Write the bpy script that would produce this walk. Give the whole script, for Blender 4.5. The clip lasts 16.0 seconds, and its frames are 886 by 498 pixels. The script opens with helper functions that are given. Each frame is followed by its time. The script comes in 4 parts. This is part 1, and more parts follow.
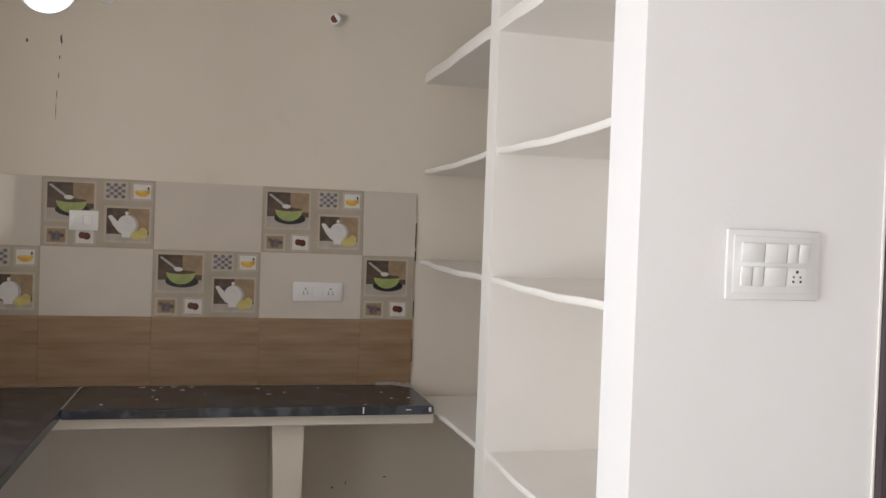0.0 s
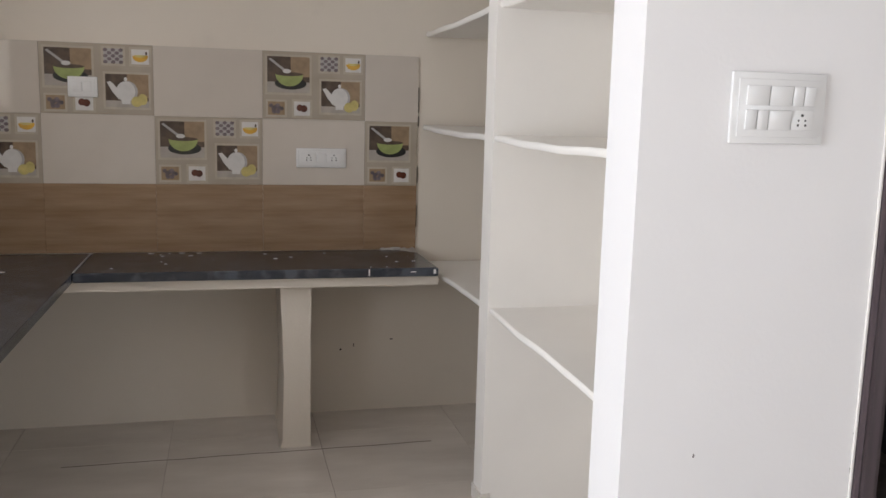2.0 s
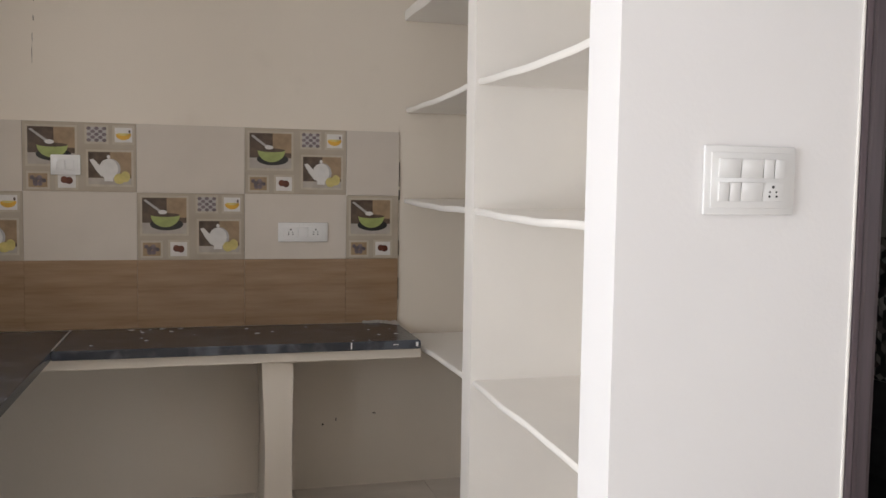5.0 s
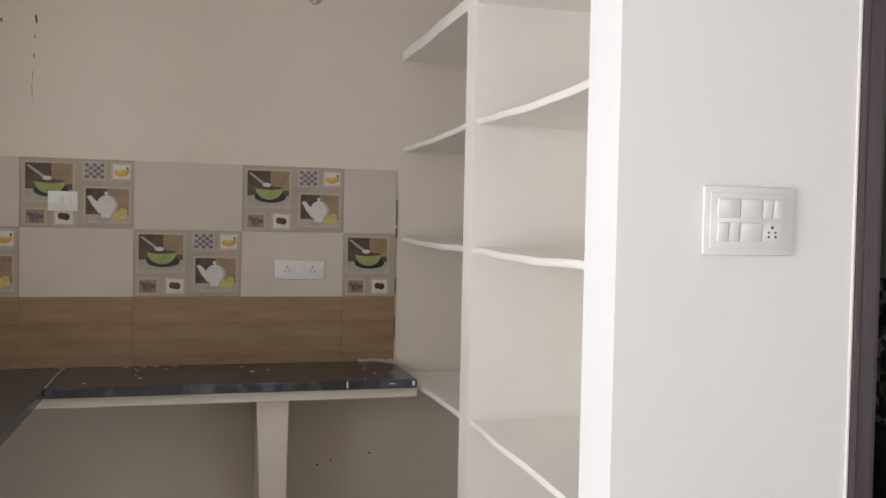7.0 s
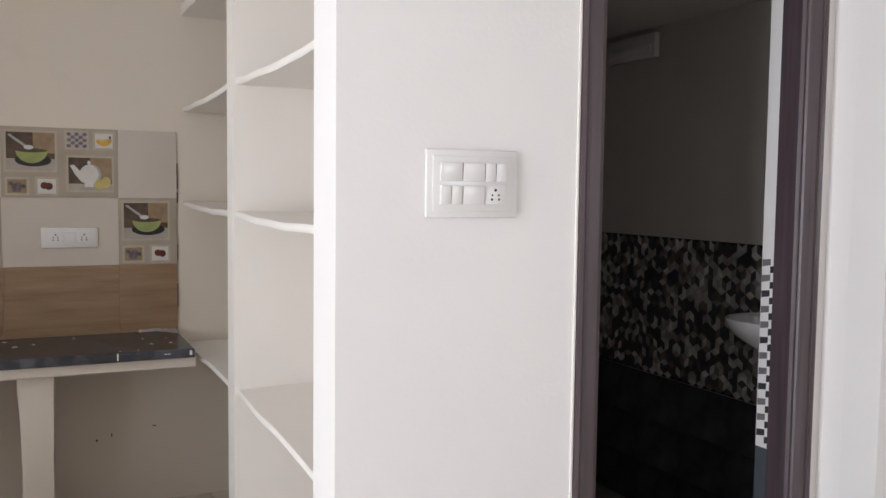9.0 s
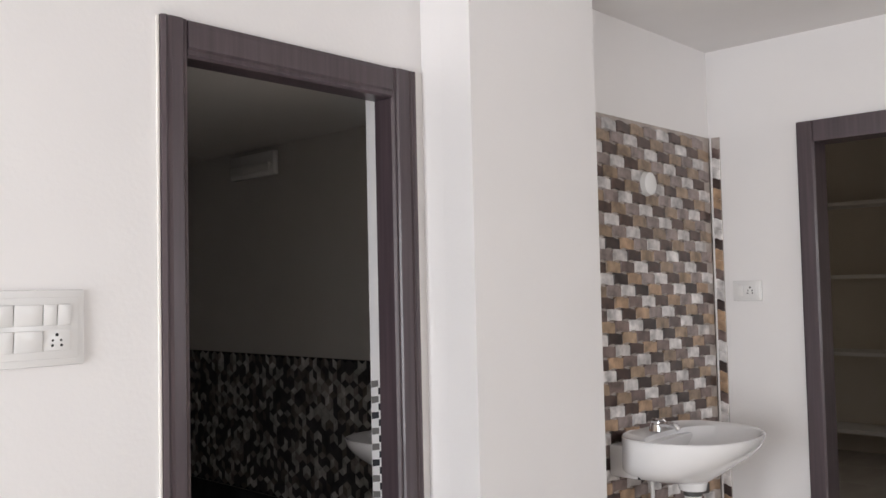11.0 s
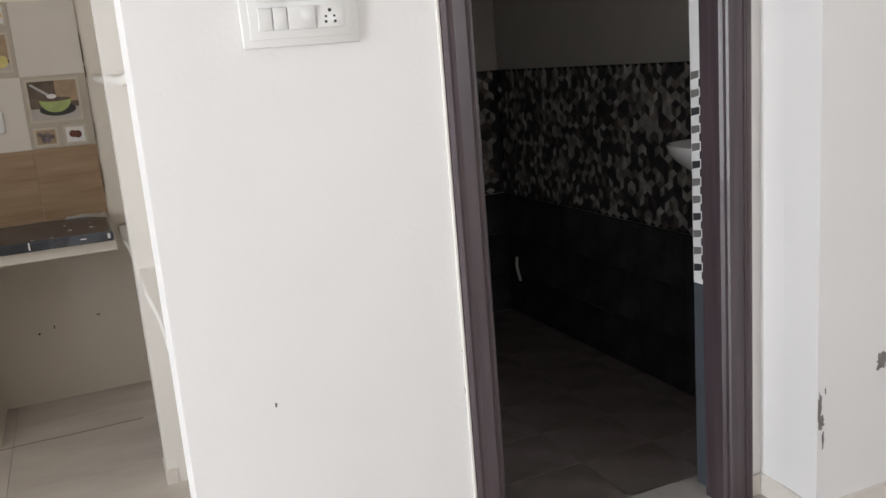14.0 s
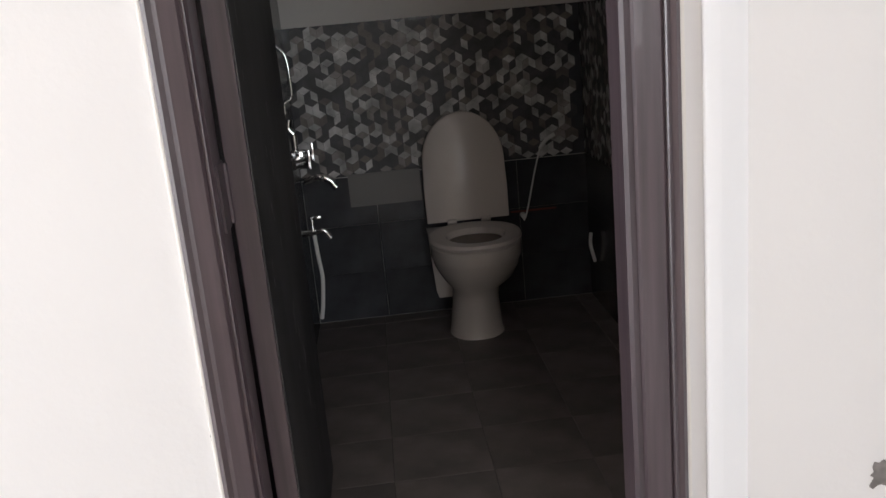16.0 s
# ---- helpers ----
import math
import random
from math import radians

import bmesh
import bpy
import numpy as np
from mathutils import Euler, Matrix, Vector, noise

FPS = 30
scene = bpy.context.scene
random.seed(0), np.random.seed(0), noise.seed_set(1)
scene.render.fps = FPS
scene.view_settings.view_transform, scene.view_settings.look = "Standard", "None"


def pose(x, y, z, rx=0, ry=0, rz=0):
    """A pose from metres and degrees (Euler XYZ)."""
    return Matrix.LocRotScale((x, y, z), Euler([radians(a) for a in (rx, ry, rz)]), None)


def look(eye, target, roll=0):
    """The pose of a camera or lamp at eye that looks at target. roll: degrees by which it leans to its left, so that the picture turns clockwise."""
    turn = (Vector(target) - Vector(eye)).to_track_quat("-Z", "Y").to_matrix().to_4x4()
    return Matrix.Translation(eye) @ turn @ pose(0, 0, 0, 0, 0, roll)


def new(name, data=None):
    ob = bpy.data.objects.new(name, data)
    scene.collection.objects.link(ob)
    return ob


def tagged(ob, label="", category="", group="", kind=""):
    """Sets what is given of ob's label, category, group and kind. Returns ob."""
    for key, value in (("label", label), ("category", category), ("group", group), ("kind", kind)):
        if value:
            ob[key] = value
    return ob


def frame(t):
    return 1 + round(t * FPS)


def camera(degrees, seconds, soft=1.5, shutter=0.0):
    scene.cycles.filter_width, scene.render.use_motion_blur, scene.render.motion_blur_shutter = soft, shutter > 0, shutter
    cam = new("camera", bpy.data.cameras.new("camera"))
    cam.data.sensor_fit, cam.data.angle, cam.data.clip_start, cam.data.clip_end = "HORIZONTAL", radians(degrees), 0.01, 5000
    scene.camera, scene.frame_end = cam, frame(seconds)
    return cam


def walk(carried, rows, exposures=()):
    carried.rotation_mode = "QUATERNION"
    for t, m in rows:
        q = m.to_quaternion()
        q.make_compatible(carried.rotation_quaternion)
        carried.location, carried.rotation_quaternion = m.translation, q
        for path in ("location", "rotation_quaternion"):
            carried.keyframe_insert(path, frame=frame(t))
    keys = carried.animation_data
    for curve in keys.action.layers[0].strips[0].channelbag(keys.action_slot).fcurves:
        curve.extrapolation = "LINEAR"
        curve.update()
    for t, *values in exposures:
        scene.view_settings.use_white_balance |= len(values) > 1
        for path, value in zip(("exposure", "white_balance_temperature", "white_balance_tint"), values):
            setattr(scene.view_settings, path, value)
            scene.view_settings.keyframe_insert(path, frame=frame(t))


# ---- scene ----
cam = camera(54.2, 16.0)
PATH = [
    (0, (-0.066, -0.028, 1.425), (0.424, 1.91, 1.391), 2.1),
    (0.5, (-0.094, -0.05, 1.401), (0.403, 1.886, 1.345), 2.6),
    (1, (-0.092, -0.049, 1.382), (0.413, 1.88, 1.231), 2.8),
    (1.5, (-0.084, -0.057, 1.382), (0.4, 1.876, 1.211), 2.9),
    (2, (-0.062, -0.041, 1.348), (0.42, 1.876, 1.045), 1.5),
    (2.5, (-0.047, -0.035, 1.362), (0.472, 1.876, 1.079), 0.9),
    (3, (-0.057, -0.063, 1.362), (0.478, 1.86, 1.225), 1.2),
    (3.2, (-0.058, -0.06, 1.357), (0.476, 1.858, 1.168), 0.9),
    (5.3, (-0.072, -0.058, 1.356), (0.448, 1.87, 1.245), 0.9),
    (5.5, (-0.076, -0.059, 1.359), (0.442, 1.871, 1.283), 1.0),
    (6, (-0.079, -0.06, 1.37), (0.437, 1.872, 1.391), 1.0),
    (6.5, (-0.078, -0.055, 1.382), (0.438, 1.877, 1.412), 1.2),
    (7, (-0.078, -0.051, 1.357), (0.459, 1.874, 1.305), 1.2),
    (7.5, (-0.07, -0.063, 1.365), (0.488, 1.854, 1.255), 1.1),
    (8, (-0.064, -0.048, 1.341), (0.519, 1.852, 1.115), 0.6),
    (8.5, (0.018, -0.045, 1.361), (0.686, 1.826, 1.129), 0.4),
    (9, (0.203, -0.116, 1.369), (1.057, 1.688, 1.233), 0.7),
    (9.2, (0.259, -0.137, 1.372), (1.166, 1.642, 1.264), 0.8),
    (11.3, (0.42, -0.143, 1.452), (1.908, 1.19, 1.536), -1.9),
    (11.5, (0.42, -0.143, 1.422), (1.895, 1.207, 1.422), -2.6),
    (12, (0.435, -0.127, 1.361), (1.971, 1.134, 1.133), -4.4),
    (12.5, (0.394, -0.099, 1.275), (1.905, 1.156, 0.9), -5.1),
    (13, (0.358, -0.069, 1.259), (1.701, 1.353, 0.839), -4.4),
    (13.5, (0.467, -0.038, 1.271), (1.526, 1.601, 0.831), -4.4),
    (14, (0.663, -0.04, 1.261), (1.413, 1.763, 0.832), -4.7),
    (14.5, (0.899, 0.077, 1.209), (1.511, 1.931, 0.775), -4.8),
    (15, (1.128, 0.257, 1.233), (1.62, 2.126, 0.719), -5.9),
    (15.5, (1.462, 0.287, 1.258), (1.774, 2.191, 0.732), -5.5),
    (16, (1.73, 0.282, 1.178), (1.847, 2.21, 0.663), -5.3),
]
EXPOSURES = [(0, -0.33, 6500, 10), (1, -0.33, 6480, 10), (2, -0.33, 6330, 10), (3, -0.33, 6500, 10), (6, -0.34, 6520, 10), (7.5, -0.33, 6450, 10), (8.5, -0.31, 6400, 11), (9.2, -0.28, 6420, 11), (11.3, -0.15, 6520, 11),
             (12, -0.04, 6400, 10), (12.5, -0.04, 6370, 10), (13.5, -0.16, 6400, 7), (14.5, -0.18, 6400, 9), (15, -0.14, 6350, 8), (15.5, -0.02, 6420, 9), (16.0, 0.2, 6480, 10)]
walk(cam, [(t, look(eye, target, roll)) for t, eye, target, roll in PATH], EXPOSURES)

# ---- world and lights ----
world = bpy.data.worlds.new("sky")
scene.world = world
world.use_nodes = True
wn = world.node_tree
sky = wn.nodes.new("ShaderNodeTexSky")
sky.sky_type, sky.sun_disc = "NISHITA", False
sky.sun_elevation, sky.sun_rotation = radians(50), radians(200)
wn.links.new(sky.outputs[0], wn.nodes["Background"].inputs[0])
wn.nodes["Background"].inputs[1].default_value = 0.12


def area_lamp(name, eye, target, width, height, watts, colour):
    lamp = bpy.data.lights.new(name, "AREA")
    lamp.shape, lamp.size, lamp.size_y, lamp.energy, lamp.color = "RECTANGLE", width, height, watts, colour
    ob = new(name, lamp)
    ob.matrix_world = look(eye, target)
    return ob


area_lamp("balcony_daylight", (-2.33, 0.4, 1.15), (0, 0.4, 1.1), 1.7, 2.0, 138, (0.925, 0.955, 1.0))
area_lamp("hall_window_daylight", (2.9, -3.33, 1.45), (2.9, 0, 1.3), 1.6, 1.2, 36, (0.925, 0.955, 1.0))
area_lamp("kitchen_window_daylight", (-1.32, 2.56, 1.66), (0.4, 2.56, 1.66), 0.46, 0.64, 8.5, (0.98, 0.97, 1.0))
# added fill lamp in an unseen opening, brightens the bedroom floor and shelves
area_lamp("bedroom_fill_light", (6.2, -1.47, 1.4), (6.2, 1, 0.8), 1.4, 1.1, 3.5, (1.0, 0.94, 0.85))


# ---- materials ----
def material(name, colour, rough=0.6, metal=0.0, vary=0.06, scale=3.0, bump=0.0, bump_scale=60.0, dirt_or_sheen=None, dirt_or_sheen_at=0.62, spread=0.0, coat=0.0, island=False, spec=0.5):
    m = bpy.data.materials.new(name)
    m.use_nodes = True
    t = m.node_tree
    p = t.nodes["Principled BSDF"]
    p.inputs["Roughness"].default_value = rough
    p.inputs["Metallic"].default_value = metal
    p.inputs["Coat Weight"].default_value = coat
    p.inputs["Specular IOR Level"].default_value = spec
    co = t.nodes.new("ShaderNodeTexCoord")
    big = t.nodes.new("ShaderNodeTexNoise")
    big.inputs["Scale"].default_value, big.inputs["Detail"].default_value = scale, 6
    t.links.new(co.outputs["Object"], big.inputs["Vector"])
    ramp = t.nodes.new("ShaderNodeMapRange")
    ramp.inputs[1].default_value, ramp.inputs[2].default_value = 0.3, 0.7
    ramp.inputs[3].default_value, ramp.inputs[4].default_value = 1 - vary, 1 + vary
    t.links.new(big.outputs[0], ramp.inputs[0])
    mul = t.nodes.new("ShaderNodeVectorMath")
    mul.operation = "SCALE"
    mul.inputs[0].default_value = colour
    t.links.new(ramp.outputs[0], mul.inputs["Scale"])
    out = mul.outputs[0]
    if spread:
        src = t.nodes.new("ShaderNodeNewGeometry").outputs["Random Per Island"] if island else t.nodes.new("ShaderNodeObjectInfo").outputs["Random"]
        r2 = t.nodes.new("ShaderNodeMapRange")
        r2.inputs[3].default_value, r2.inputs[4].default_value = 1 - spread, 1 + spread
        t.links.new(src, r2.inputs[0])
        m2 = t.nodes.new("ShaderNodeVectorMath")
        m2.operation = "SCALE"
        t.links.new(out, m2.inputs[0])
        t.links.new(r2.outputs[0], m2.inputs["Scale"])
        out = m2.outputs[0]
    if dirt_or_sheen:
        fine = t.nodes.new("ShaderNodeTexNoise")
        fine.inputs["Scale"].default_value, fine.inputs["Detail"].default_value = scale * 2.7, 10
        t.links.new(co.outputs["Object"], fine.inputs["Vector"])
        r3 = t.nodes.new("ShaderNodeMapRange")
        r3.inputs[1].default_value, r3.inputs[2].default_value = dirt_or_sheen_at, dirt_or_sheen_at + 0.12
        t.links.new(fine.outputs[0], r3.inputs[0])
        mix = t.nodes.new("ShaderNodeMix")
        mix.data_type = "RGBA"
        t.links.new(r3.outputs[0], mix.inputs["Factor"])
        t.links.new(out, mix.inputs["A"])
        mix.inputs["B"].default_value = (*dirt_or_sheen, 1)
        out = mix.outputs["Result"]
    t.links.new(out, p.inputs["Base Color"])
    if bump:
        nz = t.nodes.new("ShaderNodeTexNoise")
        nz.inputs["Scale"].default_value, nz.inputs["Detail"].default_value = bump_scale, 4
        t.links.new(co.outputs["Object"], nz.inputs["Vector"])
        b = t.nodes.new("ShaderNodeBump")
        b.inputs["Strength"].default_value, b.inputs["Distance"].default_value = bump, 0.004
        t.links.new(nz.outputs[0], b.inputs["Height"])
        t.links.new(b.outputs[0], p.inputs["Normal"])
    return m


def grained(name, dark, light, rough, stretch, scale=6.0, coat=0.0, bump=0.15):
    """Streaked material: long grain along one axis."""
    m = bpy.data.materials.new(name)
    m.use_nodes = True
    t = m.node_tree
    p = t.nodes["Principled BSDF"]
    p.inputs["Roughness"].default_value, p.inputs["Coat Weight"].default_value = rough, coat
    co = t.nodes.new("ShaderNodeTexCoord")
    mp = t.nodes.new("ShaderNodeMapping")
    mp.inputs["Scale"].default_value = stretch
    t.links.new(co.outputs["Object"], mp.inputs["Vector"])
    nz = t.nodes.new("ShaderNodeTexNoise")
    nz.inputs["Scale"].default_value, nz.inputs["Detail"].default_value = scale, 8
    t.links.new(mp.outputs[0], nz.inputs["Vector"])
    ramp = t.nodes.new("ShaderNodeValToRGB")
    ramp.color_ramp.elements[0].position, ramp.color_ramp.elements[0].color = 0.3, (*dark, 1)
    ramp.color_ramp.elements[1].position, ramp.color_ramp.elements[1].color = 0.7, (*light, 1)
    t.links.new(nz.outputs[0], ramp.inputs[0])
    t.links.new(ramp.outputs[0], p.inputs["Base Color"])
    b = t.nodes.new("ShaderNodeBump")
    b.inputs["Strength"].default_value, b.inputs["Distance"].default_value = bump, 0.002
    t.links.new(nz.outputs[0], b.inputs["Height"])
    t.links.new(b.outputs[0], p.inputs["Normal"])
    return m


def palette(name, colours, rough, island, bump=0.1):
    """Pieces that each take one of a few colours by chance, with a cloudy shade on each."""
    m = bpy.data.materials.new(name)
    m.use_nodes = True
    t = m.node_tree
    p = t.nodes["Principled BSDF"]
    p.inputs["Roughness"].default_value = rough
    src = t.nodes.new("ShaderNodeNewGeometry").outputs["Random Per Island"] if island else t.nodes.new("ShaderNodeObjectInfo").outputs["Random"]
    ramp = t.nodes.new("ShaderNodeValToRGB")
    ramp.color_ramp.interpolation = "CONSTANT"
    while len(ramp.color_ramp.elements) < len(colours):
        ramp.color_ramp.elements.new(0.5)
    for k, c in enumerate(colours):
        ramp.color_ramp.elements[k].position = k / len(colours)
        ramp.color_ramp.elements[k].color = (*c, 1)
    t.links.new(src, ramp.inputs[0])
    co = t.nodes.new("ShaderNodeNewGeometry")
    nz = t.nodes.new("ShaderNodeTexNoise")
    nz.inputs["Scale"].default_value, nz.inputs["Detail"].default_value = 22, 3
    t.links.new(co.outputs["Position"], nz.inputs["Vector"])
    mr = t.nodes.new("ShaderNodeMapRange")
    mr.inputs[1].default_value, mr.inputs[2].default_value, mr.inputs[3].default_value, mr.inputs[4].default_value = 0.3, 0.7, 0.55, 1.35
    t.links.new(nz.outputs[0], mr.inputs[0])
    sc = t.nodes.new("ShaderNodeVectorMath")
    sc.operation = "SCALE"
    t.links.new(ramp.outputs[0], sc.inputs[0])
    t.links.new(mr.outputs[0], sc.inputs["Scale"])
    t.links.new(sc.outputs[0], p.inputs["Base Color"])
    return m


WALL = material("cream_wall_paint", (0.735, 0.665, 0.575), 0.55, vary=0.025, scale=1.3, bump=0.12, bump_scale=90, dirt_or_sheen=(0.69, 0.622, 0.535), dirt_or_sheen_at=0.66)
WHITE = material("white_wall_paint", (0.82, 0.80, 0.795), 0.5, vary=0.02, scale=1.5, bump=0.12, bump_scale=80)
SHELF_PAINT = material("white_gloss_shelf_paint", (0.84, 0.805, 0.76), 0.4, vary=0.02, scale=4, bump=0.2, bump_scale=25)
CEILING = material("white_ceiling_paint", (0.78, 0.76, 0.75), 0.8, vary=0.02, bump=0.1)
FLOOR_TILE = grained("veined_cream_vitrified_tile", (0.56, 0.50, 0.44), (0.70, 0.64, 0.575), 0.16, (1.0, 2.6, 1.0), 2.2, 0.3, 0.0)
SKIRT = grained("cream_vitrified_skirting", (0.70, 0.65, 0.59), (0.78, 0.73, 0.68), 0.25, (1.5, 1.5, 1.0), 3, 0.1, 0.03)
GROUT = material("grey_joint", (0.42, 0.37, 0.32), 0.9)
FRAME = grained("dark_brown_door_paint", (0.048, 0.033, 0.039), (0.082, 0.059, 0.067), 0.36, (30, 30, 1.2), 2.0, 0.15, 0.25)
# blue-grey blotches put both cement dust and the slab's bluish sheen into colour
GRANITE = material("black_granite", (0.026, 0.030, 0.040), 0.25, vary=0.5, scale=4, bump=0.06, bump_scale=40, dirt_or_sheen=(0.075, 0.082, 0.10), dirt_or_sheen_at=0.5)
TILE_CREAM = material("glossy_cream_wall_tile", (0.60, 0.54, 0.475), 0.07, vary=0.03, scale=6, spread=0.02)
TILE_WOOD = grained("brown_wood_look_tile", (0.25, 0.155, 0.085), (0.35, 0.232, 0.138), 0.2, (1.2, 8, 14), 3.0, 0.1, 0.02)
PRINT_BASE = material("taupe_printed_tile", (0.40, 0.345, 0.275), 0.18, vary=0.08, scale=9)
INK = {n: material("print_" + n, c, 0.22, vary=v, scale=30) for n, c, v in (
    ("dark_brown", (0.085, 0.058, 0.042), 0.4), ("tan", (0.30, 0.21, 0.13), 0.15), ("table_grey", (0.40, 0.36, 0.32), 0.1), ("lime_green", (0.32, 0.37, 0.13), 0.15), ("pale_frame", (0.47, 0.41, 0.33), 0.08),
    ("black", (0.02, 0.02, 0.02), 0.2), ("white", (0.66, 0.64, 0.62), 0.06), ("shade_grey", (0.42, 0.40, 0.39), 0.06), ("lemon", (0.55, 0.46, 0.17), 0.2), ("banana", (0.62, 0.36, 0.05), 0.2),
    ("maroon", (0.12, 0.035, 0.02), 0.3), ("violet_grey", (0.16, 0.13, 0.14), 0.5))}
PLASTIC = material("white_switch_plastic", (0.77, 0.76, 0.75), 0.18, vary=0.01)
HOLE_SHADE = material("black_hole_shade", (0.015, 0.015, 0.015), 0.6)
CERAMIC = material("white_glazed_ceramic", (0.80, 0.79, 0.79), 0.07, vary=0.01, coat=0.4)
SEAT_PLASTIC = material("ivory_toilet_plastic", (0.70, 0.63, 0.59), 0.22, vary=0.02)
IVORY = material("ivory_glazed_ceramic", (0.62, 0.555, 0.51), 0.09, vary=0.02, coat=0.3)
PAN_SHADE = material("brown_pan_shade", (0.16, 0.115, 0.09), 0.2)
CHROME = material("chrome", (0.86, 0.86, 0.87), 0.07, metal=1.0, vary=0.01)
PVC = material("white_pvc_pipe", (0.74, 0.73, 0.71), 0.35, vary=0.03)
RUBBER = material("dark_grey_rubber", (0.06, 0.06, 0.06), 0.6)
RED = material("red_oxide_pipe", (0.16, 0.035, 0.025), 0.5)
BLACK_TILE = material("black_gloss_bath_tile", (0.055, 0.056, 0.062), 0.2, vary=0.3, scale=8, spread=0.15, spec=0.25)
GREY_TILE = material("plain_grey_bath_tile", (0.17, 0.16, 0.155), 0.35, vary=0.1)
BATH_FLOOR = material("dark_brown_stone_floor_tile", (0.18, 0.152, 0.142), 0.45, vary=0.35, scale=5, bump=0.1, bump_scale=50, spread=0.1)
BATH_GROUT = material("dark_bath_joint", (0.085, 0.075, 0.07), 0.9)
BATH_UPPER = material("pale_grey_bath_tile", (0.58, 0.56, 0.54), 0.5, vary=0.03)
# dark tile whose base colour carries a bluish glint
REVEAL_GLINT = material("blue_grey_glint_reveal_tile", (0.085, 0.095, 0.11), 0.2, vary=0.15, scale=10)
STONE = material("grey_stone_sill", (0.42, 0.39, 0.36), 0.45, vary=0.1, scale=12)
SCRATCH = material("bare_grey_plaster", (0.22, 0.20, 0.19), 0.9, vary=0.3, scale=50)
CRACK = material("dark_crack_filler", (0.09, 0.075, 0.06), 0.9, vary=0.3, scale=40)
MOSAIC_TONES = [palette("mosaic_" + n, cs, 0.3, False) for n, cs in (
    ("white", [(0.68, 0.65, 0.64), (0.58, 0.55, 0.54), (0.72, 0.69, 0.68)]), ("dark_brown", [(0.070, 0.042, 0.036), (0.095, 0.060, 0.050), (0.05, 0.033, 0.030)]),
    ("tan", [(0.38, 0.27, 0.18), (0.30, 0.215, 0.15), (0.42, 0.28, 0.18)]), ("taupe", [(0.21, 0.155, 0.14), (0.28, 0.225, 0.21), (0.16, 0.115, 0.105)]))]
HEX = palette("black_white_hexagons", [(0.42, 0.41, 0.405), (0.05, 0.049, 0.052), (0.15, 0.125, 0.115), (0.54, 0.53, 0.525), (0.06, 0.058, 0.06), (0.28, 0.255, 0.24), (0.05, 0.048, 0.05)], 0.45, True)
MOSAIC_BACK = material("mosaic_grout", (0.42, 0.37, 0.34), 0.8, vary=0.2, scale=20)


# ---- mesh helpers ----
def box(bm, x0, x1, y0, y1, z0, z1, bevel=0.0, matrix=None):
    vs = [bm.verts.new((x, y, z)) for z in (z0, z1) for x, y in ((x0, y0), (x1, y0), (x1, y1), (x0, y1))]
    faces = [bm.faces.new([vs[i] for i in f]) for f in ((3, 2, 1, 0), (4, 5, 6, 7), (0, 1, 5, 4), (1, 2, 6, 5), (2, 3, 7, 6), (3, 0, 4, 7))]
    if bevel:
        edges = list({e for f in faces for e in f.edges})
        got = bmesh.ops.bevel(bm, geom=edges, offset=bevel, segments=2, profile=0.5, affect="EDGES")
        vs = list({v for f in got["faces"] for v in f.verts} | {v for v in vs if v.is_valid})
    if matrix:
        bmesh.ops.transform(bm, matrix=matrix, verts=vs)
    return bm


def prism(bm, pts, z0, z1):
    low, high = [bm.verts.new((x, y, z0)) for x, y in pts], [bm.verts.new((x, y, z1)) for x, y in pts]
    bm.faces.new(low[::-1])
    bm.faces.new(high)
    for i in range(len(pts)):
        j = (i + 1) % len(pts)
        bm.faces.new((low[i], low[j], high[j], high[i]))
    return bm


def loft(bm, rings, cap_low=True, cap_high=True, closed=True):
    vs = [[bm.verts.new(p) for p in ring] for ring in rings]
    n = len(vs[0])
    for a, b in zip(vs, vs[1:]):
        for i in range(n if closed else n - 1):
            j = (i + 1) % n
            bm.faces.new((a[i], a[j], b[j], b[i]))
    if cap_low:
        bm.faces.new(vs[0][::-1])
    if cap_high:
        bm.faces.new(vs[-1])
    return bm


def tube(bm, path, radius, n=10):
    path = [Vector(p) for p in path]
    rings = []
    for i, p in enumerate(path):
        d = (path[min(i + 1, len(path) - 1)] - path[max(i - 1, 0)]).normalized()
        side = d.cross(Vector((0.13, 0.21, 0.97))).normalized() if abs(d.z) < 0.95 else d.cross(Vector((1, 0.1, 0))).normalized()
        up = side.cross(d)
        r = radius[i] if isinstance(radius, (list, tuple)) else radius
        rings.append([p + r * (math.cos(2 * math.pi * k / n) * side + math.sin(2 * math.pi * k / n) * up) for k in range(n)])
    return loft(bm, rings)


def curve_points(pts, steps=8):
    pts = [Vector(p) for p in pts]
    out = []
    ext = [2 * pts[0] - pts[1]] + pts + [2 * pts[-1] - pts[-2]]
    for i in range(1, len(ext) - 2):
        a, b, c, d = ext[i - 1:i + 3]
        for k in range(steps):
            t = k / steps
            out.append(0.5 * (2 * b + (c - a) * t + (2 * a - 5 * b + 4 * c - d) * t * t + (3 * b - a - 3 * c + d) * t ** 3))
    return out + [pts[-1]]


def link(name, bm, mats, smooth=False):
    bmesh.ops.recalc_face_normals(bm, faces=bm.faces)
    me = bpy.data.meshes.new(name)
    bm.to_mesh(me)
    bm.free()
    for m in (mats if isinstance(mats, (list, tuple)) else [mats]):
        me.materials.append(m)
    if smooth:
        for p in me.polygons:
            p.use_smooth = True
        me.set_sharp_from_angle(angle=radians(40))
    return new(name, me)


